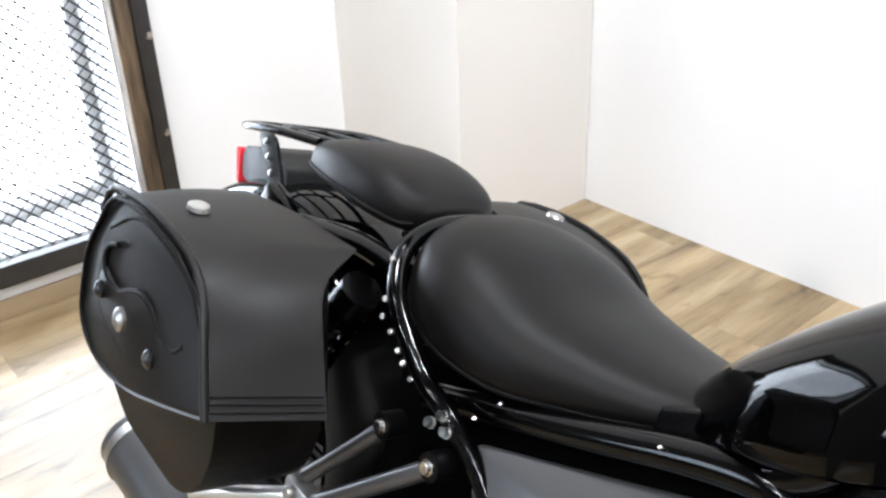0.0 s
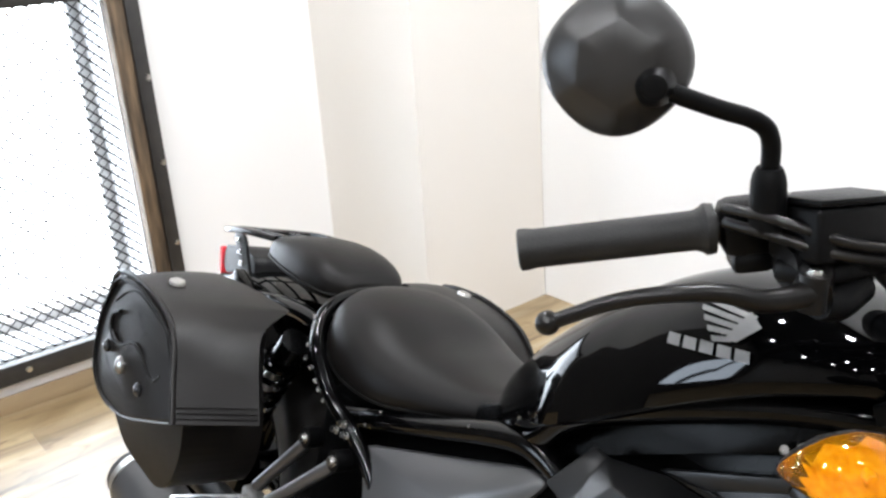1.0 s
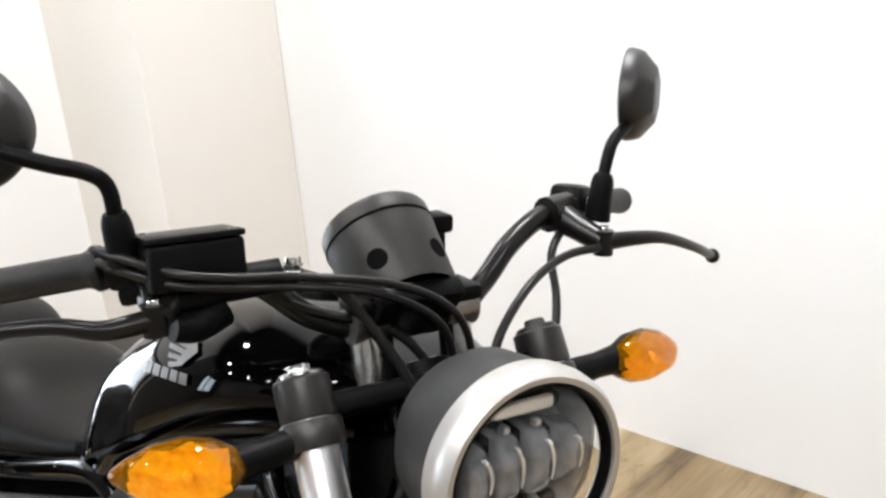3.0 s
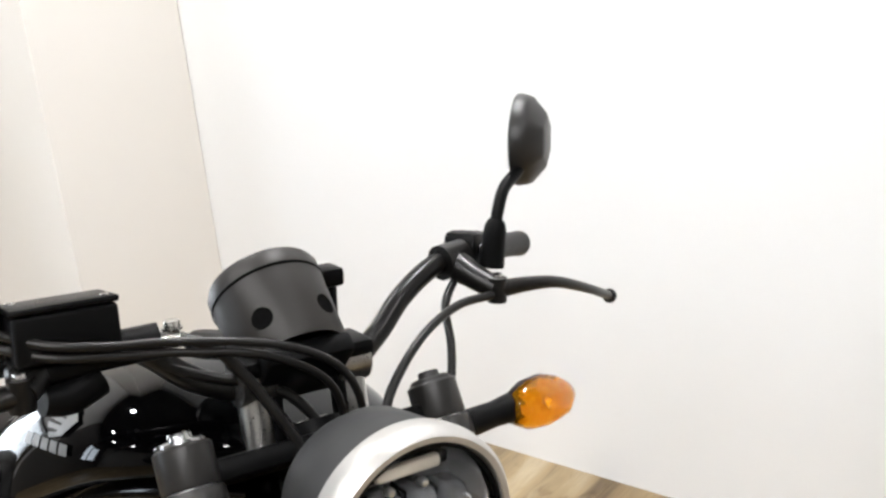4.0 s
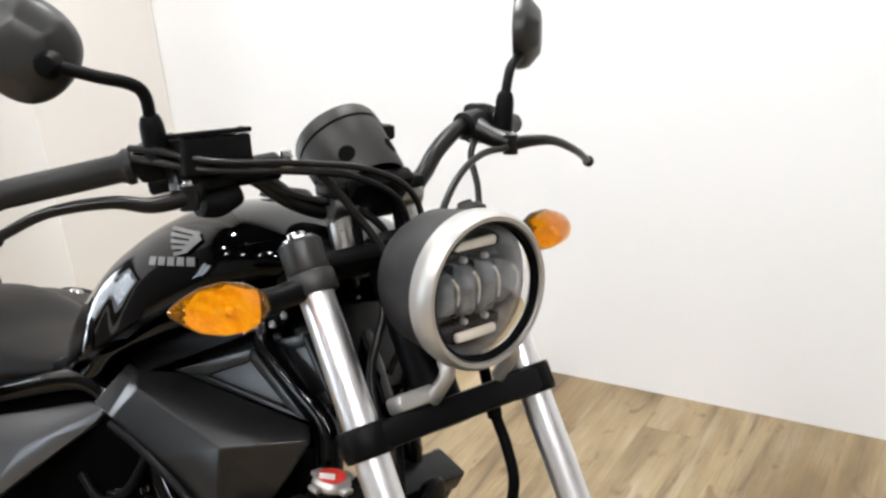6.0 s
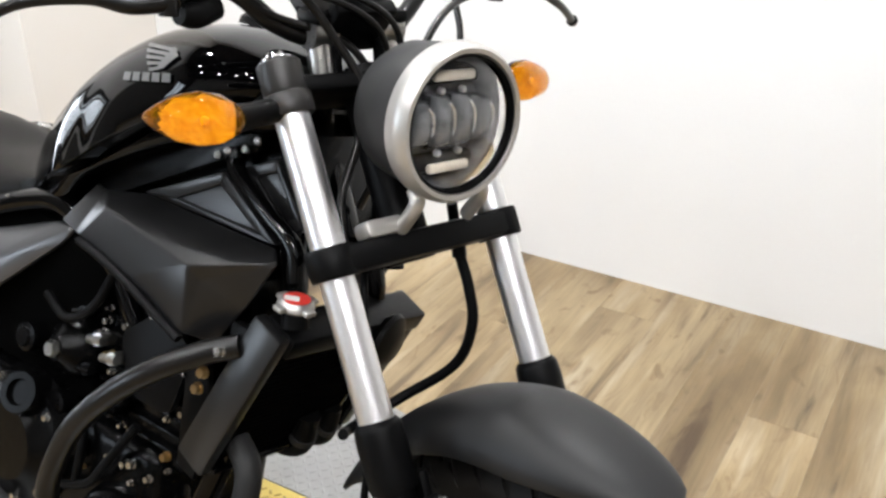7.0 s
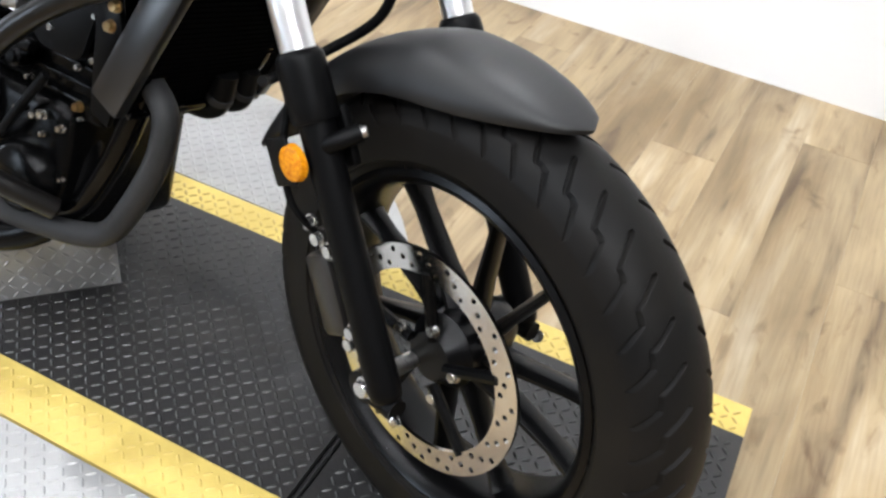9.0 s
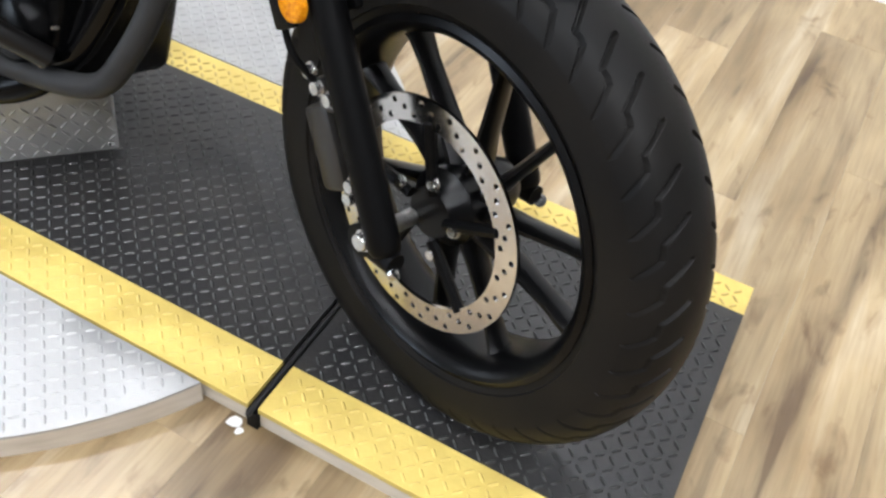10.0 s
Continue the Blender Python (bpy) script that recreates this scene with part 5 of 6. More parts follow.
# frame tubes
RAIL = [(-1.08, -0.105, 0.603), (-0.902, -0.103, 0.668), (-0.774, -0.100, 0.716), (-0.715, -0.100, 0.728), (-0.66, -0.098, 0.714), (-0.60, -0.092, 0.675), (-0.55, -0.085, 0.61)]
SPINE = [(-0.745, -0.090, 0.722), (-0.705, -0.100, 0.748), (-0.665, -0.106, 0.788), (-0.571, -0.106, 0.838), (-0.466, -0.098, 0.884), (-0.40, -0.080, 0.903), (-0.365, -0.050, 0.910)]
HOOP = [(-0.86, -0.115, 0.47), (-0.906, -0.125, 0.533), (-0.967, -0.130, 0.588), (-1.013, -0.138, 0.620), (-1.053, -0.142, 0.637), (-1.090, -0.143, 0.662), (-1.128, -0.139, 0.690), (-1.159, -0.122, 0.713), (-1.174, -0.104, 0.730), (-1.187, -0.074, 0.742), (-1.196, -0.038, 0.747), (-1.199, 0.0, 0.748)]
frame_thing = body("frame", tube(RAIL, 0.0150, 16), FRAME_BLACK, "gloss black tubular steel frame")
body("frame_tube", mirrored(tube(RAIL, 0.0150, 16)), FRAME_BLACK, "", frame_thing)
for sgn in (-1, 1):
    fl = lambda pts, r: body("frame_tube", tube([(x, -sgn * y, z) for x, y, z in pts], r, 14), FRAME_BLACK, "", frame_thing)
    fl(SPINE, 0.0150)
    fl(HOOP, 0.0105)
    fl([(-0.435, -0.080, 0.862), (-0.424, -0.086, 0.842), (-0.37, -0.090, 0.811), (-0.318, -0.090, 0.781), (-0.306, -0.090, 0.745)], 0.0110)
    down = [(-0.37, -0.04, 0.86), (-0.345, -0.06, 0.78), (-0.32, -0.075, 0.70), (-0.36, -0.085, 0.55)]
    fl(down + ([(-0.40, -0.09, 0.42), (-0.46, -0.095, 0.33), (-0.60, -0.10, 0.29), (-0.80, -0.10, 0.29)] if sgn < 0 else [(-0.43, -0.07, 0.50), (-0.52, -0.06, 0.47)]), 0.0155)
    for pts, r in (([(-1.002, -0.148, 0.577), (-1.014, -0.150, 0.565), (-1.090, -0.155, 0.494), (-1.172, -0.160, 0.420)], 0.0098), ([(-1.085, -0.145, 0.572), (-1.130, -0.152, 0.516), (-1.186, -0.160, 0.448)], 0.0092)):
        stay = body("peg_stay", tube([(x, -sgn * y, z) for x, y, z in pts], r, 14, 3), SIDE_PANEL, "dull grey foot peg stay", frame_thing)
        body("stay_eye", tube([(pts[0][0], -sgn * (pts[0][1] + 0.012), pts[0][2]), (pts[0][0], -sgn * (pts[0][1] - 0.012), pts[0][2])], 0.0145, 20, 1), SATIN_BLACK, "", stay)
        body("stay_bolt", bolt((pts[0][0], -sgn * (pts[0][1] - 0.012), pts[0][2]), (0, sgn * 1.0 if sgn > 0 else -1.0, 0), 0.0085, 0.006), BOLT, "", stay)
    for p in ((-1.012, -0.146, 0.624), (-1.022, -0.150, 0.612), (-1.002, -0.146, 0.612)):
        body("frame_bolt", bolt((p[0], -sgn * p[1], p[2]), (0, sgn * 1.0 if sgn > 0 else -1.0, 0.3), 0.0062, 0.009), BOLT, "", frame_thing)
for p in ((-1.158, -0.132, 0.722), (-1.132, -0.150, 0.690), (-1.128, -0.152, 0.672), (-1.110, -0.152, 0.664), (-1.092, -0.152, 0.652), (-1.080, -0.152, 0.644), (-1.066, -0.150, 0.634), (-0.992, -0.126, 0.630), (-0.969, -0.122, 0.658), (-0.806, -0.116, 0.712)):
    body("frame_bolt", bolt(p, (0.2, -0.8, 0.5), 0.0034 if p[0] < -1.0 else 0.0022, 0.004, False), BOLT, "", frame_thing)
body("head_tube", rod((-0.335, 0, 0.775), (-0.435, 0, 0.945), 0.034, 24), FRAME_BLACK, "", frame_thing)

# seats
seat_rows = along([(-1.180, 0.046, 0.750, 0.700), (-1.170, 0.092, 0.769, 0.672), (-1.125, 0.126, 0.777, 0.650), (-1.06, 0.136, 0.770, 0.638), (-0.99, 0.128, 0.748, 0.643), (-0.93, 0.109, 0.741, 0.660), (-0.88, 0.092, 0.739, 0.677), (-0.84, 0.078, 0.741, 0.694), (-0.808, 0.066, 0.744, 0.709), (-0.788, 0.050, 0.743, 0.718), (-0.780, 0.020, 0.738, 0.727)], 6)
body("rider_seat", skin([[p for p in super_ring(x, w, t, b, 2.5, 48, b + (t - b) * 0.36)] for x, w, t, b in seat_rows]), SEAT_VINYL, "black vinyl solo seat with piped lower edge", sharp=70)
for j, nm in ((27, "seam"), (45, "seam")):
    body("seat_" + nm, tube([super_ring(x, w * 1.004, t, b, 2.5, 48, b + (t - b) * 0.36)[j] for x, w, t, b in seat_rows[3:-4]], 0.0026, 8, 1), SEAM_AND_SHADE)
pil_rows = along([(-1.452, 0.042, 0.760, 0.736), (-1.437, 0.070, 0.774, 0.728), (-1.38, 0.082, 0.788, 0.721), (-1.32, 0.084, 0.792, 0.717), (-1.27, 0.081, 0.786, 0.717), (-1.235, 0.070, 0.773, 0.721), (-1.215, 0.042, 0.757, 0.733)], 6)
body("pillion_seat", skin([[p + Vector((0, -0.008, 0)) for p in super_ring(x, w, t, b, 3.2, 40, b + (t - b) * 0.4)] for x, w, t, b in pil_rows]), SEAT_VINYL, "black vinyl pillion pad", sharp=70)

for j in (21, 39):
    body("pillion_seam", tube([super_ring(x, w * 1.004, t, b, 3.2, 40, b + (t - b) * 0.4)[j] + Vector((0, -0.008, 0)) for x, w, t, b in pil_rows[4:-3]], 0.0026, 8, 1), SEAM_AND_SHADE)

# side cover and shroud panels
def cushion(outline, y, swell, thick=0.012):
    """A gently domed panel within an outline."""
    c = Vector((sum(p[0] for p in outline), sum(p[1] for p in outline))) / len(outline)
    rings = []
    for k, out in ((0.94, thick), (1.0, thick * 0.6), (1.0, 0.002), (0.985, 0.0), (0.95, -0.001), (0.8, None), (0.6, None), (0.4, None), (0.2, None), (0.03, None)):
        off = out if out is not None else -0.001 - swell * (0.95 ** 2 - k * k)
        rings.append([Vector((c.x + (px - c.x) * k, y + off, c.y + (pz - c.y) * k)) for px, pz in outline])
    return skin(rings)


COVER = rounded([(-0.992, 0.603), (-0.805, 0.670), (-0.725, 0.699), (-0.692, 0.699), (-0.702, 0.676), (-0.800, 0.585), (-0.865, 0.520), (-0.915, 0.505)], 0.014)
for sgn in (-1, 1):
    shell = cushion(COVER, -0.112, 0.014)
    for v in shell.verts:
        v.co.y -= (0.64 - v.co.z) * 0.32
    body("side_cover", shell if sgn < 0 else mirrored(shell), SIDE_PANEL, "satin graphite side cover", sharp=30)


def faceted(points, faces, thick=0.006):
    bm = bmesh.new()
    vs = [bm.verts.new(p) for p in points]
    for f in faces:
        bm.faces.new([vs[k] for k in f])
    bmesh.ops.recalc_face_normals(bm, faces=bm.faces)
    if sum(f.normal.y for f in bm.faces) > 0:
        bmesh.ops.reverse_faces(bm, faces=bm.faces)
    bmesh.ops.solidify(bm, geom=bm.faces[:], thickness=thick)
    es = [e for e in bm.edges if len(e.link_faces) == 2 and e.calc_face_angle(0) > radians(12)]
    bmesh.ops.bevel(bm, geom=es, offset=0.0055, segments=3, affect="EDGES", profile=0.5, clamp_overlap=True)
    return bm


SHROUD = [(-0.660, -0.135, 0.721), (-0.626, -0.115, 0.776), (-0.609, -0.113, 0.772), (-0.621, -0.141, 0.715), (-0.544, -0.104, 0.784), (-0.332, -0.103, 0.778), (-0.575, -0.138, 0.760), (-0.403, -0.157, 0.741), (-0.316, -0.115, 0.765), (-0.606, -0.147, 0.717), (-0.501, -0.154, 0.697), (-0.404, -0.152, 0.662), (-0.378, -0.122, 0.654), (-0.348, -0.117, 0.704), (-0.395, -0.143, 0.726), (-0.640, -0.095, 0.742), (-0.45, -0.090, 0.770)]
SHROUD_FACES = [(0, 1, 2, 3), (2, 4, 6), (4, 5, 7, 6), (5, 8, 7), (2, 6, 9, 3), (6, 7, 10, 9), (7, 11, 10), (7, 14, 11), (7, 8, 14), (14, 8, 13), (14, 13, 12, 11)]
shroud = body("engine_shroud", faceted(SHROUD, SHROUD_FACES), MATTE_PAINT, "faceted matte black intake shroud", sharp=25)
body("engine_shroud", mirrored(faceted(SHROUD, SHROUD_FACES)), MATTE_PAINT, "faceted matte black intake shroud", sharp=25)
body("shroud_edge", tube([(-0.600, -0.150, 0.712), (-0.55, -0.153, 0.704), (-0.498, -0.156, 0.692), (-0.448, -0.156, 0.674), (-0.404, -0.153, 0.656)], 0.0055, 10), PLASTIC, "", shroud)
tri = [(-0.560, 0.781), (-0.431, 0.837), (-0.336, 0.778)]
tin = [(-0.503, 0.788), (-0.434, 0.822), (-0.369, 0.785)]
PANEL_2 = [(-0.419, 0.846), (-0.374, 0.865), (-0.320, 0.800), (-0.338, 0.786)]
for sgn in (-1, 1):
    def slab(outline, a, b, bevel):
        return plate(outline, min(sgn * a, sgn * b), max(sgn * a, sgn * b), bevel)
    body("frame_panel", joined(slab(tri, 0.084, 0.0925, 0.002), *[slab([tri[k], tri[(k + 1) % 3], tin[(k + 1) % 3], tin[k]], 0.0915, 0.0985, 0.0022) for k in range(3)]), MATTE_PAINT, "matte black triangular frame panel")
    mid = [tuple(Vector(p).lerp(Vector((-0.364, 0.826)), 0.34)) for p in PANEL_2]
    body("frame_panel", joined(slab(PANEL_2, 0.066, 0.0735, 0.002), *[slab([PANEL_2[k], PANEL_2[(k + 1) % 4], mid[(k + 1) % 4], mid[k]], 0.073, 0.079, 0.0018) for k in range(4)]), MATTE_PAINT, "matte black triangular frame panel")

# radiator
RM = Matrix.Translation((-0.339, 0, 0.605)) @ pose(0, 0, 0, 0, 24, 0)
radiator = body("radiator", (lambda b: (b.transform(RM), b)[1])(box(-0.018, 0.016, -0.114, 0.114, -0.10, 0.10, 0.003)), RADIATOR_BLACK, "black radiator with side shroud and silver cap")
for k in range(26):
    z = -0.095 + k * 0.0076
    body("fin", (lambda b: (b.transform(RM), b)[1])(box(0.016, 0.0178, -0.112, 0.112, z, z + 0.0045)), RADIATOR_BLACK, "", radiator)
body("radiator_top", (lambda b: (b.transform(RM), b)[1])(box(-0.022, 0.026, -0.114, 0.132, 0.078, 0.106, 0.005, 2)), PLASTIC, "matte black radiator top tank", radiator)
body("radiator_bar", (lambda b: (b.transform(RM), b)[1])(box(-0.012, 0.026, -0.114, 0.114, -0.108, -0.096, 0.004, 2)), FRAME_BLACK, "gloss black lower radiator bar", radiator)
for sgn in (-1, 1):
    body("radiator_tank", (lambda b: (b.transform(RM), b)[1])(box(-0.024, 0.022, min(sgn * 0.115, sgn * 0.133), max(sgn * 0.115, sgn * 0.133), -0.105, 0.105, 0.004, 2)), MATTE_PAINT, "matte black radiator side shroud", radiator)
CAP_AT = Vector((-0.289, -0.104, 0.727))
body("filler_neck", rod(CAP_AT - Vector((-0.004, 0, 0.024)), CAP_AT + Vector((0, 0, 0.001)), 0.015, 20), SATIN_BLACK, "", radiator)
CAP_M = axis(CAP_AT, (0.12, -0.15, 1))
capob = body("radiator_cap", lathe([(0.0, 0.008), (0.016, 0.008), (0.0195, 0.005), (0.0205, 0.0), (0.0185, -0.003)], 28, CAP_M), ALLOY, "silver radiator cap with red and white sticker", radiator)
for k in range(4):
    ear = box(0.015, 0.0265, -0.007, 0.007, -0.002, 0.004, 0.002)
    ear.transform(CAP_M @ pose(0, 0, 0, 0, 0, 45 + 90 * k))
    body("cap_ear", ear, ALLOY, "", radiator)
body("cap_sticker", lathe([(0.0, 0.0088), (0.0145, 0.0088), (0.0145, 0.0075)], 22, CAP_M), RED_LABEL, "", radiator)
body("cap_sticker", (lambda b: (b.transform(CAP_M), b)[1])(box(-0.0135, 0.003, -0.008, 0.002, 0.0086, 0.0096)), WHITE_LABEL, "", radiator)
body("horn", joined(lathe([(0.0, 0.016), (0.02, 0.015), (0.036, 0.006), (0.038, 0.0), (0.02, -0.02), (0.0, -0.022)], 28, axis((-0.275, 0.055, 0.665), (1, 0.2, -0.2)))), SATIN_BLACK, "round black horn")
for y, r in ((0.032, 0.016), (0.078, 0.013)):
    hose = [(-0.345, y - 0.010, 0.548), (-0.350, y - 0.006, 0.522), (-0.360, y, 0.502), (-0.382, y + 0.004, 0.490), (-0.420, y + 0.004, 0.488), (-0.480, y - 0.01, 0.500)]
    cooler = body("cooler_hose", tube(hose, r, 16, 5, radii=[r, r, r * 1.08, r * 1.08, r, r]), RUBBER, "", radiator)
    body("hose_clamp", tube([Vector(hose[1]).lerp(Vector(hose[2]), 0.1), Vector(hose[1]).lerp(Vector(hose[2]), 0.55)], r * 1.16, 16, 1), WORN_TUBE, "", radiator)

# engine
engine = body("engine", joined(
    box(-0.86, -0.46, -0.105, 0.105, 0.285, 0.47, 0.02, 3),
    box(-0.60, -0.43, -0.085, 0.085, 0.45, 0.70, 0.012),
    box(-0.66, -0.57, -0.07, 0.07, 0.44, 0.60, 0.01)), ENGINE_BLACK, "black water-cooled twin engine with bolted covers")
for k in range(7):
    body("cylinder_fin", box(-0.607, -0.423, -0.092, 0.092, 0.475 + k * 0.022, 0.481 + k * 0.022, 0.002), ENGINE_BLACK, "", engine)
clutch = body("clutch_cover", lathe([(0.0, 0.040), (0.055, 0.040), (0.062, 0.034), (0.072, 0.026), (0.090, 0.022), (0.098, 0.0)], 40, axis((-0.715, -0.105, 0.40), (0, -1, 0))), ENGINE_BLACK, "round black clutch cover", engine)
for k in range(9):
    a = 2 * math.pi * k / 9
    body("cover_bolt", bolt((-0.715 + 0.084 * math.cos(a), -0.127, 0.40 + 0.084 * math.sin(a)), (0, -1, 0), 0.0062, 0.007), BOLT, "", engine)
body("water_pump", lathe([(0.0, 0.042), (0.016, 0.042), (0.02, 0.036), (0.034, 0.026), (0.042, 0.008), (0.044, 0.0)], 28, axis((-0.655, -0.085, 0.545), (0, -1, 0.1))), ENGINE_BLACK, "black cast pump cover", engine)
body("pump_plug", lathe([(0.0, 0.008), (0.010, 0.008), (0.013, 0.0)], 6, axis((-0.655, -0.128, 0.549), (0, -1, 0.1))), BOLT, "", engine)
body("generator_cover", lathe([(0.0, 0.026), (0.035, 0.026), (0.046, 0.018), (0.052, 0.0)], 32, axis((-0.52, -0.105, 0.36), (0, -1, 0))), ENGINE_BLACK, "", engine)
random.seed(11)
for k in range(64):
    x, z = random.uniform(-0.72, -0.43), random.uniform(0.31, 0.66)
    y = -0.098 if z > 0.47 else -0.112
    if z > 0.47 and x < -0.61:
        y = -0.075
    body("engine_bolt", bolt((x, y + 0.004, z), (0, -1, 0), random.uniform(0.0028, 0.0068), random.uniform(0.006, 0.014)), BRASS if k % 9 == 4 else BOLT, "", engine)
for k in range(5):
    x, z = (-0.635, -0.60, -0.615, -0.57, -0.545)[k], (0.60, 0.575, 0.53, 0.56, 0.515)[k]
    body("fitting", joined(rod((x, -0.078, z), (x + 0.008, -0.112, z + 0.006), 0.0085), rod((x - 0.012, -0.108, z), (x + 0.02, -0.112, z + 0.008), 0.006)), STEEL if k % 2 else ENGINE_BLACK, "", engine)
for pts in ([(-0.72, -0.10, 0.60), (-0.65, -0.118, 0.592), (-0.605, -0.115, 0.62), (-0.585, -0.105, 0.67)], [(-0.50, -0.11, 0.50), (-0.53, -0.125, 0.44), (-0.56, -0.125, 0.40), (-0.62, -0.12, 0.37)], [(-0.60, -0.11, 0.48), (-0.585, -0.12, 0.44), (-0.59, -0.12, 0.39)]):
    body("engine_hose", tube(pts, 0.006, 10), RUBBER, "", engine)
body("engine_plate", plate(rounded([(-0.56, 0.60), (-0.49, 0.655), (-0.43, 0.62), (-0.455, 0.53), (-0.53, 0.53)], 0.015), -0.104, -0.095, 0.002), SATIN_BLACK, "", engine)
body("bracket", plate([(-0.44, 0.63), (-0.41, 0.64), (-0.385, 0.55), (-0.40, 0.47), (-0.43, 0.48)], -0.104, -0.096, 0.002), SATIN_BLACK, "", engine)
for p in ((-0.375, -0.145, 0.655), (-0.345, -0.145, 0.662), (-0.368, -0.142, 0.628), (-0.385, -0.13, 0.60)):
    body("bracket_bolt", bolt(p, (0, -1, 0), 0.0075, 0.008), BRASS if p[2] < 0.64 else BOLT, "", engine)

# engine guard
GUARD = [(-0.335, -0.128, 0.668), (-0.365, -0.148, 0.653), (-0.412, -0.178, 0.619), (-0.465, -0.194, 0.568), (-0.506, -0.200, 0.512), (-0.534, -0.200, 0.435), (-0.526, -0.192, 0.395), (-0.49, -0.17, 0.375), (-0.45, -0.12, 0.345)]
LOW = [(-0.80, -0.118, 0.290), (-0.68, -0.116, 0.288), (-0.57, -0.114, 0.296), (-0.468, -0.112, 0.312), (-0.400, -0.110, 0.330), (-0.366, -0.108, 0.352), (-0.342, -0.106, 0.395), (-0.324, -0.104, 0.440), (-0.315, -0.102, 0.480), (-0.322, -0.098, 0.520), (-0.36, -0.090, 0.545)]
guard = body("engine_guard", tube(GUARD, 0.0135, 16), HANDLE_COAT, "satin black tubular engine guard")
body("guard_tube", mirrored(tube(GUARD[:3], 0.0135, 16)), HANDLE_COAT, "", guard)
body("guard_tube", tube(LOW, 0.0155, 16), WORN_TUBE, "", guard)
body("guard_bracket", joined(box(-0.355, -0.318, -0.128, -0.112, 0.648, 0.690, 0.004)), SATIN_BLACK, "", guard)

# exhaust, pegs, shocks
exhaust = body("exhaust", tube([(-0.50, -0.05, 0.46), (-0.47, -0.06, 0.38), (-0.49, -0.09, 0.30), (-0.58, -0.12, 0.250), (-0.75, -0.15, 0.24), (-0.95, -0.165, 0.255)], 0.021, 18), ENGINE_BLACK, "matte black exhaust pipe and silencer")
body("silencer", tube([(-0.93, -0.165, 0.254), (-1.0, -0.175, 0.262), (-1.10, -0.19, 0.276), (-1.46, -0.225, 0.318), (-1.475, -0.226, 0.320)], 0.05, 32, 3, radii=[0.024, 0.044, 0.052, 0.052, 0.046]), SIDE_PANEL, "satin grey silencer", exhaust)
body("silencer_tip", tube([(-1.462, -0.225, 0.318), (-1.485, -0.227, 0.321)], 0.054, 32, 1, radii=[0.0545, 0.050]), STEEL, "steel silencer end cap", exhaust)
for sgn in (-1, 1):
    peg = body("passenger_peg", tube([(-1.195, sgn * 0.164, 0.418), (-1.200, sgn * 0.170, 0.416), (-1.276, sgn * 0.243, 0.384), (-1.281, sgn * 0.248, 0.382)], 0.010, 16, 1, radii=[0.0075, 0.0095, 0.0100, 0.0085]), CHROME, "silver passenger foot peg")
    body("peg_bracket", joined(box(-1.212, -1.160, min(sgn * 0.148, sgn * 0.172), max(sgn * 0.148, sgn * 0.172), 0.398, 0.438, 0.006), bolt((-1.19, sgn * 0.173, 0.426), (0, sgn, 0), 0.009, 0.008)), ALLOY, "", peg)
    shock = body("shock_absorber", rod((-1.21, sgn * 0.135, 0.665), (-1.36, sgn * 0.135, 0.40), 0.012), STEEL, "black coil shock absorber")
    coil = []
    for k in range(97):
        a, t = 2 * math.pi * k / 12, k / 96
        c = Vector((-1.225, sgn * 0.135, 0.637)).lerp(Vector((-1.33, sgn * 0.135, 0.452)), t)
        ax_ = Vector((-0.105, 0, -0.185)).normalized()
        s1 = Vector((0, 1, 0))
        s2 = ax_.cross(s1)
        coil.append(c + 0.027 * (math.cos(a) * s1 + math.sin(a) * s2))
    body("spring", tube(coil, 0.0052, 8, 1), GLOSS_BLACK, "", shock)
    body("shock_cap", rod((-1.205, sgn * 0.128, 0.668), (-1.232, sgn * 0.128, 0.626), 0.024, 20), ENGINE_BLACK, "", shock)
    body("swingarm", tube([(-0.93, sgn * 0.10, 0.36), (-1.2, sgn * 0.115, 0.335), (-1.49, sgn * 0.125, 0.318)], 0.022, 14), SATIN_BLACK)
body("battery_box", box(-1.17, -0.96, -0.085, 0.085, 0.36, 0.62, 0.02), RADIATOR_BLACK, "black battery box")
body("airbox", box(-1.0, -0.62, -0.09, 0.09, 0.47, 0.70, 0.02), RADIATOR_BLACK, "black airbox")
body("wiring_cover", box(-0.7, -0.45, -0.06, 0.06, 0.66, 0.80, 0.01), RADIATOR_BLACK, "black wiring cover")
body("wiring_cover", plate([(-0.58, 0.76), (-0.47, 0.77), (-0.35, 0.74), (-0.33, 0.80), (-0.36, 0.90), (-0.46, 0.89), (-0.58, 0.84)], -0.060, 0.060, 0.004), ENGINE_BLACK, "black wiring cover")
for p in ((-0.451, -0.088, 0.852), (-0.437, -0.088, 0.860), (-0.412, -0.086, 0.867), (-0.398, -0.084, 0.880)):
    body("frame_bolt", bolt(p, (0.2, -1, 0.2), 0.0048, 0.006, False), BOLT, "", frame_thing)
# oil filler and small covers on the engine
filler = body("oil_filler", lathe([(0.0, 0.020), (0.015, 0.020), (0.018, 0.026), (0.027, 0.026), (0.030, 0.020), (0.030, -0.03)], 28, axis((-0.695, -0.125, 0.471), (0.25, -1, 0.35))), ENGINE_BLACK, "round black oil filler", engine)
for (x, z), r in (((-0.735, 0.535), 0.020), ((-0.655, 0.470), 0.017), ((-0.600, 0.430), 0.014), ((-0.550, 0.505), 0.012)):
    body("cover_boss", lathe([(0.0, 0.010), (r * 0.6, 0.010), (r * 0.7, 0.006), (r, 0.004), (r, -0.02)], 20, axis((x, -0.112, z), (0, -1, 0.1))), ENGINE_BLACK, "", engine)

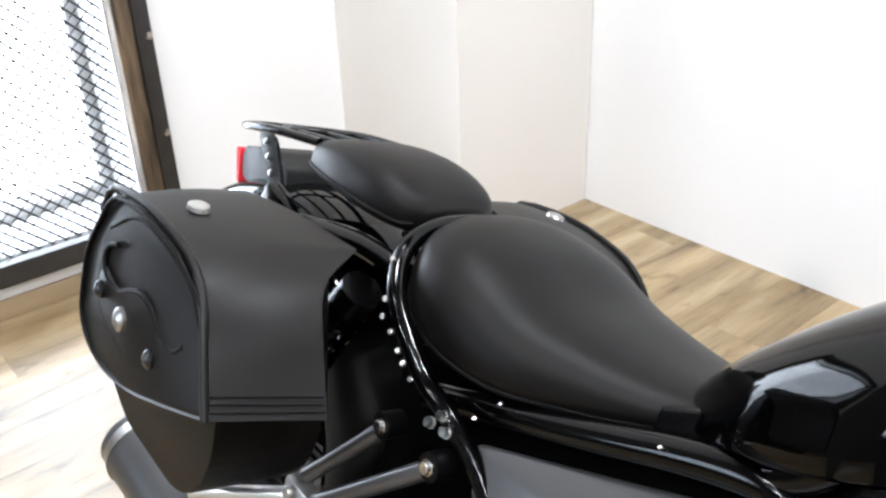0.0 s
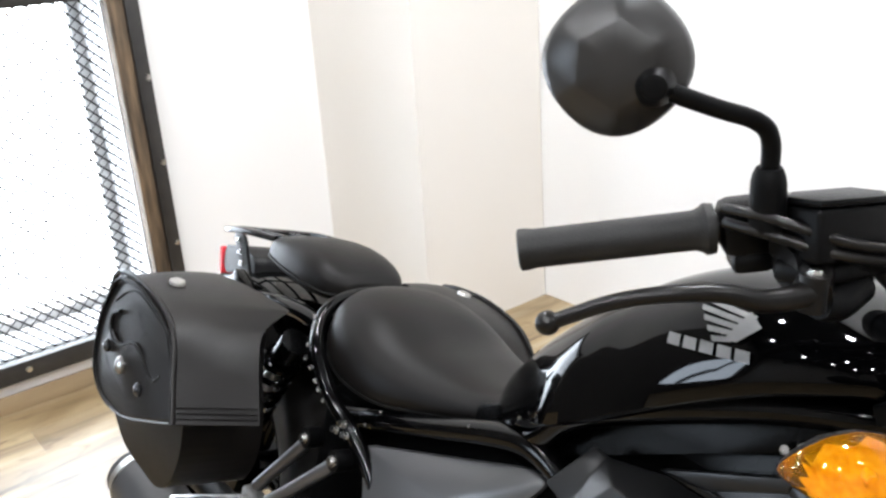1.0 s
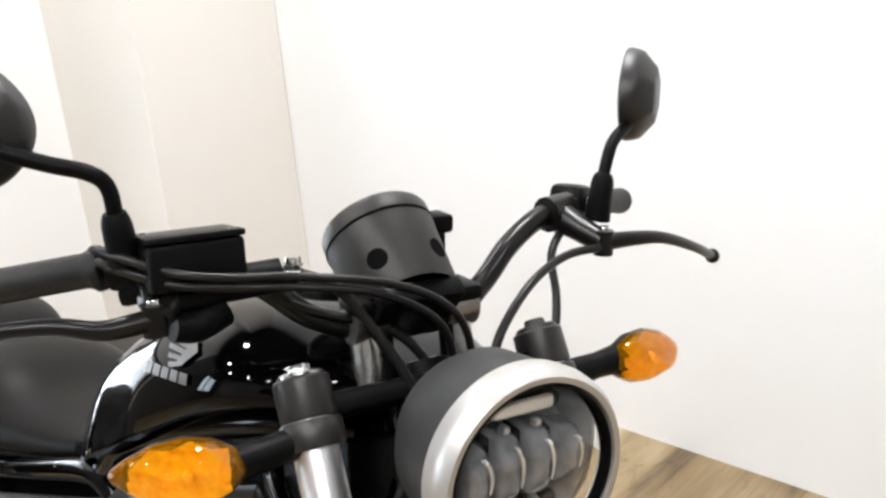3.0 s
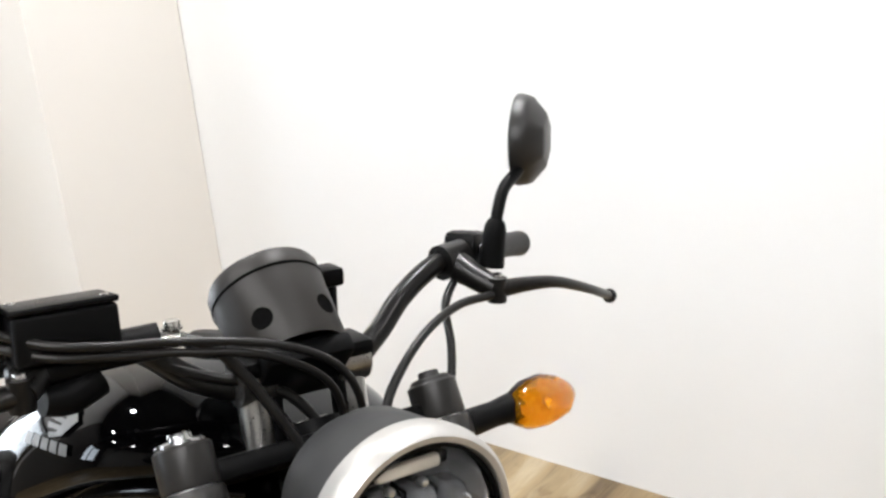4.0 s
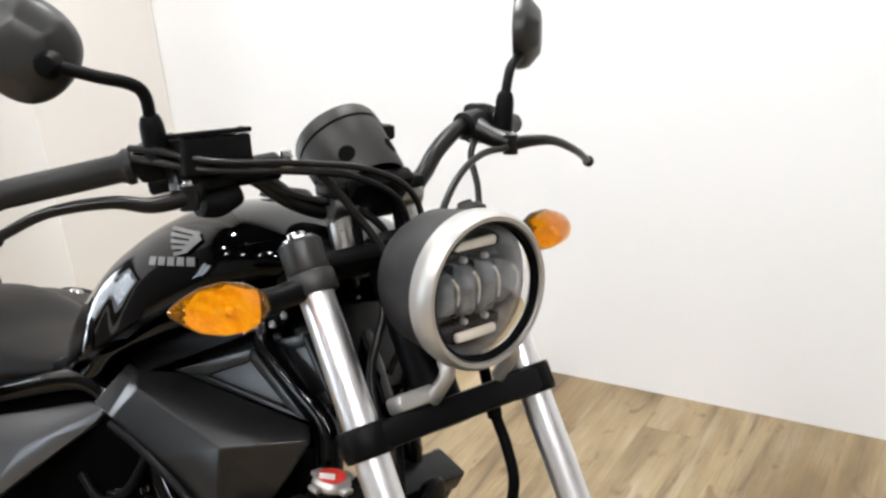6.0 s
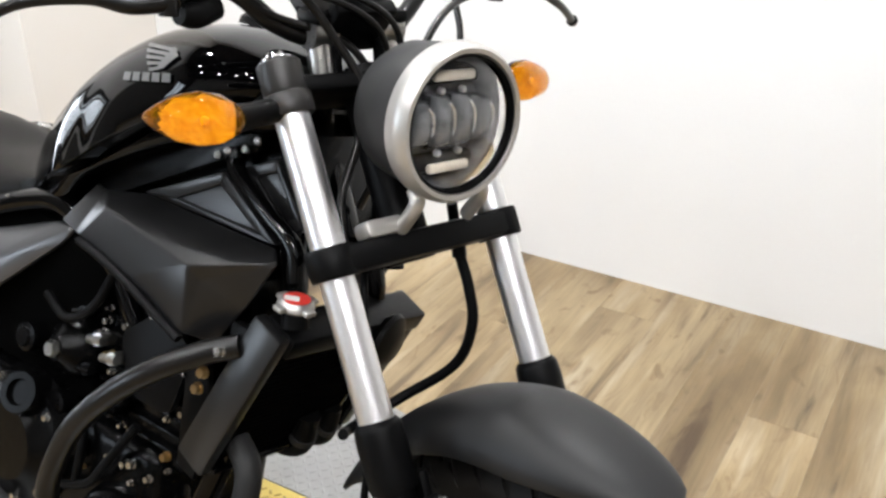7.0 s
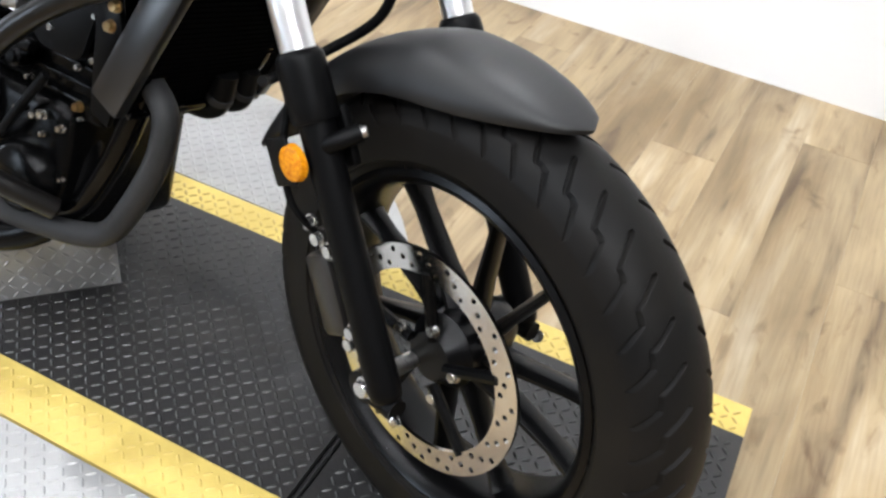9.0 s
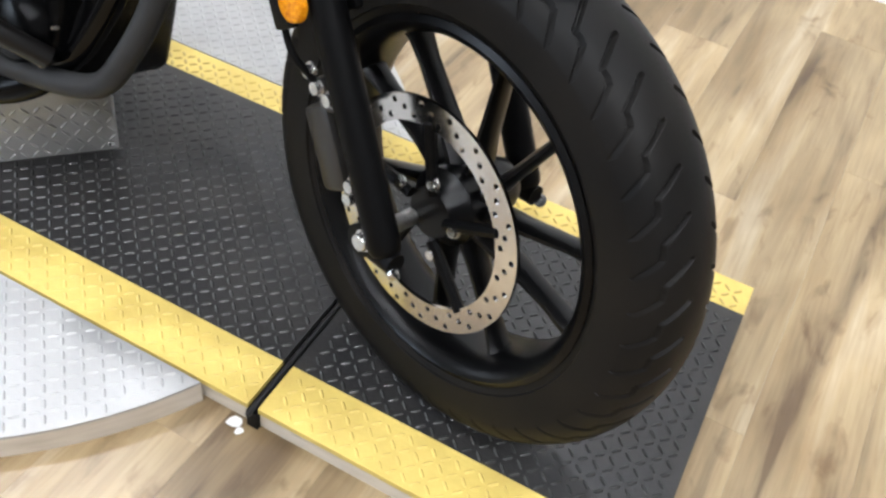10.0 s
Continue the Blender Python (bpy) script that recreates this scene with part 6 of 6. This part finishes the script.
# rear wheel and fender
RW = Matrix.Translation((-1.49, 0, 0.318)) @ pose(0, 0, 0, 90, 0, 0)
rear_wheel = body("rear_wheel", joined(lathe([(0.213, -0.056), (0.200, -0.058), (0.190, -0.030), (0.190, 0.030), (0.200, 0.058), (0.213, 0.056)], 64, RW), rod((-1.49, -0.06, 0.318), (-1.49, 0.06, 0.318), 0.05)), GLOSS_BLACK, "black cast alloy rear wheel")
body("tyre", (lambda b: (b.transform(RW), b)[1])(tyre_mesh(0.318, 0.073, False)), TYRE, "", rear_wheel)
for k in range(5):
    a = 2 * math.pi * k / 5
    body("spoke", rod((-1.49 + 0.04 * math.cos(a), 0, 0.318 + 0.04 * math.sin(a)), (-1.49 + 0.195 * math.cos(a), 0, 0.318 + 0.195 * math.sin(a)), 0.014), GLOSS_BLACK, "", rear_wheel)
rings = []
for i in range(25):
    a = radians(52 + (150 - 40) * i / 24)
    row = []
    for layer in (0.0, 0.004):
        line = [Vector((-1.49 + (0.368 - layer - 0.06 * abs(v) ** 3) * math.cos(a), 0.098 * math.sin(v * 1.4) / math.sin(1.4), 0.318 + (0.368 - layer - 0.06 * abs(v) ** 3) * math.sin(a))) for v in (-1 + 2 * j / 14 for j in range(15))]
        row += line if layer == 0 else line[::-1]
    rings.append(row)
rear_fender = body("rear_fender", skin(rings), GLOSS_BLACK, "gloss black rear fender with rack and tail light", sharp=50)
tail = body("tail_light", plate(rounded([(-1.655, 0.650), (-1.662, 0.696), (-1.58, 0.712), (-1.53, 0.705), (-1.52, 0.665), (-1.56, 0.642)], 0.012), -0.056, 0.050, 0.010, 3), FENDER_PAINT, "black tail light with red lens", rear_fender)
body("red_lens", plate(rounded([(-1.668, 0.640), (-1.682, 0.688), (-1.668, 0.690), (-1.655, 0.638)], 0.004), -0.058, 0.050, 0.004), RED, "red lens", rear_fender)
rack = body("luggage_rack", tube([(-1.440, -0.068, 0.766), (-1.541, -0.074, 0.752), (-1.625, -0.070, 0.735), (-1.684, -0.045, 0.722), (-1.705, 0.0, 0.718), (-1.684, 0.045, 0.722), (-1.625, 0.070, 0.735), (-1.541, 0.074, 0.752), (-1.440, 0.068, 0.766)], 0.006, 12), GLOSS_BLACK, "gloss black tubular luggage rack")
for y in (-0.025, 0.025):
    body("rack_bar", tube([(-1.457, y, 0.762), (-1.574, y, 0.744), (-1.696, y * 0.9, 0.720)], 0.0045, 10), GLOSS_BLACK, "", rack)
body("rack_bar", rod((-1.574, -0.073, 0.745), (-1.574, 0.073, 0.745), 0.0045), GLOSS_BLACK, "", rack)
for sgn in (-1, 1):
    st = body("rack_stay", plate(rounded([(-1.568, 0.745), (-1.523, 0.750), (-1.455, 0.655), (-1.425, 0.62), (-1.455, 0.60), (-1.50, 0.66)], 0.012), min(sgn * 0.082, sgn * 0.088), max(sgn * 0.082, sgn * 0.088), 0.002), PLASTIC, "black rack stay with bolts", rack)
    for x, z in ((-1.545, 0.736), (-1.532, 0.718), (-1.518, 0.700), (-1.504, 0.682)):
        body("stay_bolt", bolt((x + 0.004, sgn * 0.088, z), (0, sgn, 0), 0.0050, 0.004), BOLT, "", rack)
    body("fender_rail", tube([(-1.15, sgn * 0.105, 0.70), (-1.26, sgn * 0.108, 0.700), (-1.40, sgn * 0.108, 0.672), (-1.52, sgn * 0.102, 0.64)], 0.014, 12), GLOSS_BLACK, "", rear_fender)
    for bx, bz in ((-1.43, 0.668), (-1.36, 0.682)):
        body("rail_bolt", bolt((bx, sgn * 0.122, bz), (0, sgn, 0), 0.011, 0.011), BOLT, "", rear_fender)
    body("plastic_clip", (lambda b: (b.transform(pose(-1.405, sgn * 0.13, 0.690, 0, 20, 0)), b)[1])(box(-0.03, 0.03, -0.012, 0.012, -0.016, 0.016, 0.005)), GLOSS_BLACK, "", rear_fender)
body("side_stand", joined(tube([(-0.86, 0.11, 0.29), (-0.84, 0.22, 0.16), (-0.82, 0.33, 0.045)], 0.013, 12), box(-0.87, -0.78, 0.31, 0.36, 0.098, 0.108, 0.003)), SATIN_BLACK, "black side stand")

# saddlebags
FACE = [(-1.372, 0.690), (-1.452, 0.602), (-1.462, 0.512), (-1.327, 0.458), (-1.190, 0.460), (-1.148, 0.480), (-1.124, 0.535), (-1.135, 0.60), (-1.195, 0.68), (-1.245, 0.700)]


def inset(outline, k, c=(-1.28, 0.625)):
    return [(c[0] + (x - c[0]) * k, c[1] + (z - c[1]) * k) for x, z in outline]


for sgn in (-1, 1):
    def sy(a, b):
        return (min(sgn * a, sgn * b), max(sgn * a, sgn * b))
    def put(name, bm, material, label="", parent=None):
        if sgn > 0:
            bm.transform(Matrix.Translation((-0.020, -0.032, -0.010)))
        return body(name, bm, material, label, parent)
    bag = put("saddlebag", plate(rounded(FACE, 0.025), *sy(0.200, 0.316), 0.012, 4), LEATHER, "black leather saddlebag with stitched flap and metal studs")
    # lid: outer edge and inner edge, corner by corner; the two marked corners stay sharp
    outer = [(-1.405, 0.332, 0.708), (-1.300, 0.332, 0.721), (-1.205, 0.331, 0.712), (-1.156, 0.335, 0.690), (-1.124, 0.341, 0.650), (-1.092, 0.346, 0.600), (-1.156, 0.345, 0.573), (-1.300, 0.338, 0.515), (-1.400, 0.336, 0.503), (-1.464, 0.335, 0.525), (-1.468, 0.334, 0.618)]
    inward = [(-1.392, 0.215, 0.722), (-1.300, 0.185, 0.729), (-1.186, 0.160, 0.722), (-1.146, 0.222, 0.706), (-1.103, 0.236, 0.664), (-1.058, 0.244, 0.607), (-1.120, 0.240, 0.588), (-1.270, 0.235, 0.540), (-1.370, 0.230, 0.530), (-1.442, 0.225, 0.548), (-1.448, 0.222, 0.620)]
    def softened(points, sharp_ones):
        """Corners cut twice, but for the sharp ones."""
        pts_ = [(Vector(p), k in sharp_ones) for k, p in enumerate(points)]
        for _ in range(2):
            nxt = []
            for k, (p, keep) in enumerate(pts_):
                before, after = pts_[k - 1][0], pts_[(k + 1) % len(pts_)][0]
                nxt += [(p.lerp(before, 0.01), True), (p.lerp(after, 0.01), True)] if keep else [(p.lerp(before, 0.25), False), (p.lerp(after, 0.25), False)]
            pts_ = nxt
        return [p for p, _ in pts_]
    edge_out, edge_in = softened(outer, (5,)), softened(inward, (2, 5))
    mid_lid = Vector((-1.29, 0.340, 0.62))
    rings = [[mid_lid.lerp(p, 0.93) + Vector((0, 0.003, 0)) for p in edge_out], [mid_lid.lerp(p, 0.96) + Vector((0, 0.001, 0)) for p in edge_out], [mid_lid.lerp(p, 0.985) + Vector((0, 0.003, 0)) for p in edge_out], edge_out]
    for k in (0.04, 0.2, 0.4, 0.6, 0.8, 0.96, 1.0):
        rings.append([p.lerp(q, k) + Vector((0.4, 0, 1)).normalized() * (0.006 * math.sin(math.pi * k) * (1 if p.z > 0.64 else 0)) for p, q in zip(edge_out, edge_in)])
    put("lid", skin([[Vector((p.x, sgn * p.y, p.z)) for p in r] for r in rings]), LEATHER, "stiff leather lid", bag)
    put("piping", tube([Vector((x, sgn * (y + 0.002), z)) for x, y, z in [(-1.430, 0.333, 0.672)] + outer[:6]], 0.0042, 10, 3), LEATHER, "rolled leather lid edge", bag)
    for up in (0.007, 0.013, 0.019):
        put("stitching", tube([Vector((-1.092 - 0.6 * up, sgn * 0.343, 0.600 + up)).lerp(Vector((-1.058 - 0.6 * up, sgn * 0.246, 0.607 + up)), k / 6) + Vector((0.0012, 0, 0)) for k in range(7)], 0.0011, 6, 1), SEAM_AND_SHADE, "", bag)
    lid = [(x, z) for x, _, z in outer]
    # dark tubes draw the shade of the face's grooves
    rim = [Vector((x, sgn * 0.339, z)) for x, z in rounded(inset(lid, 0.93, (-1.28, 0.645)), 0.03)]
    put("piping", tube(rim, 0.003, 8, 1, closed=True), SEAM_AND_SHADE, "near-black line for the shade in a leather groove", bag)
    panel = [(-1.388, 0.668), (-1.332, 0.700), (-1.281, 0.708), (-1.213, 0.700), (-1.160, 0.690), (-1.142, 0.668), (-1.148, 0.606), (-1.205, 0.562)]
    put("piping", tube([Vector((x, sgn * 0.3395, z)) for x, z in panel], 0.0027, 8, 5), SEAM_AND_SHADE, "near-black line for the shade in a leather groove", bag)
    put("panel", plate(rounded([(-1.40, 0.655)] + panel + [(-1.31, 0.545), (-1.41, 0.575)], 0.02), *sy(0.336, 0.3405), 0.002), LEATHER, "stitched leather face panel", bag)
    # dark tube draws the shadow along the flap's curl
    curl = [(-1.352, 0.662), (-1.378, 0.650), (-1.384, 0.632), (-1.368, 0.617), (-1.335, 0.616), (-1.300, 0.632), (-1.270, 0.641), (-1.243, 0.637), (-1.215, 0.624), (-1.185, 0.621), (-1.164, 0.636)]
    put("flap_shadow", tube([Vector((x, sgn * 0.343, z)) for x, z in curl], 0.0032, 8, 4), SEAM_AND_SHADE, "near-black line for the shadow along the curved flap", bag)
    put("flap", plate(rounded([(-1.382, 0.632), (-1.335, 0.616), (-1.27, 0.640), (-1.215, 0.624), (-1.20, 0.585), (-1.26, 0.556), (-1.33, 0.560), (-1.40, 0.590)], 0.02), *sy(0.340, 0.3445), 0.002), LEATHER, "curved leather flap", bag)
    for (x, z), mt, r in (((-1.312, 0.594), STEEL, 0.013), ((-1.377, 0.600), DARK_PANEL, 0.010), ((-1.226, 0.592), DARK_PANEL, 0.010)):
        put("concho", lathe([(0.0, 0.008), (r * 0.6, 0.0075), (r, 0.004), (r, 0.0)], 20, axis((x, sgn * 0.3445, z), (0, sgn, 0))), mt, "round metal concho", bag)
    put("stud", (lambda b: (b.transform(axis((-1.290, sgn * 0.290, 0.7285), (0, sgn * 0.08, 1)) @ Matrix.Diagonal((0.98, 0.72, 0.7, 1))), b)[1])(lathe([(0.0, 0.006), (0.010, 0.0055), (0.0145, 0.003), (0.016, -0.004)], 24)), STEEL, "oval nickel stud", bag)


# ---- floor planks ----
PW, PL = 0.160, 1.22
random.seed(5)
plank_meshes = {}


def plank_mesh(ln):
    key = round(ln, 3)
    if key not in plank_meshes:
        bm = box(-PW / 2 + 0.0001, PW / 2 - 0.0001, -ln / 2 + 0.0001, ln / 2 - 0.0001, -0.006, 0.0)
        top = [e for e in bm.edges if all(v.co.z > -0.001 for v in e.verts)]
        bmesh.ops.bevel(bm, geom=top, offset=0.0003, segments=1, affect="EDGES")
        me = bpy.data.meshes.new("plank")
        bm.to_mesh(me)
        bm.free()
        me.materials.append(PLANK)
        plank_meshes[key] = me
    return plank_meshes[key]


NX = int((X_FRONT - X_REAR) / PW) + 1
for i in range(NX):
    x = X_REAR + PW * (i + 0.5)
    y = Y_WALL - (i * 0.41 % 1.0) * PL
    ends = [Y_WALL] + [y - PL * k for k in range(8)]
    for a, b in zip(ends, ends[1:]):
        b = max(b, Y_NEAR)
        if a - b > 0.05:
            ob = new("plank", plank_mesh(a - b))
            ob.parent = floor
            ob.location = (x, (a + b) / 2, FLOOR_Z)
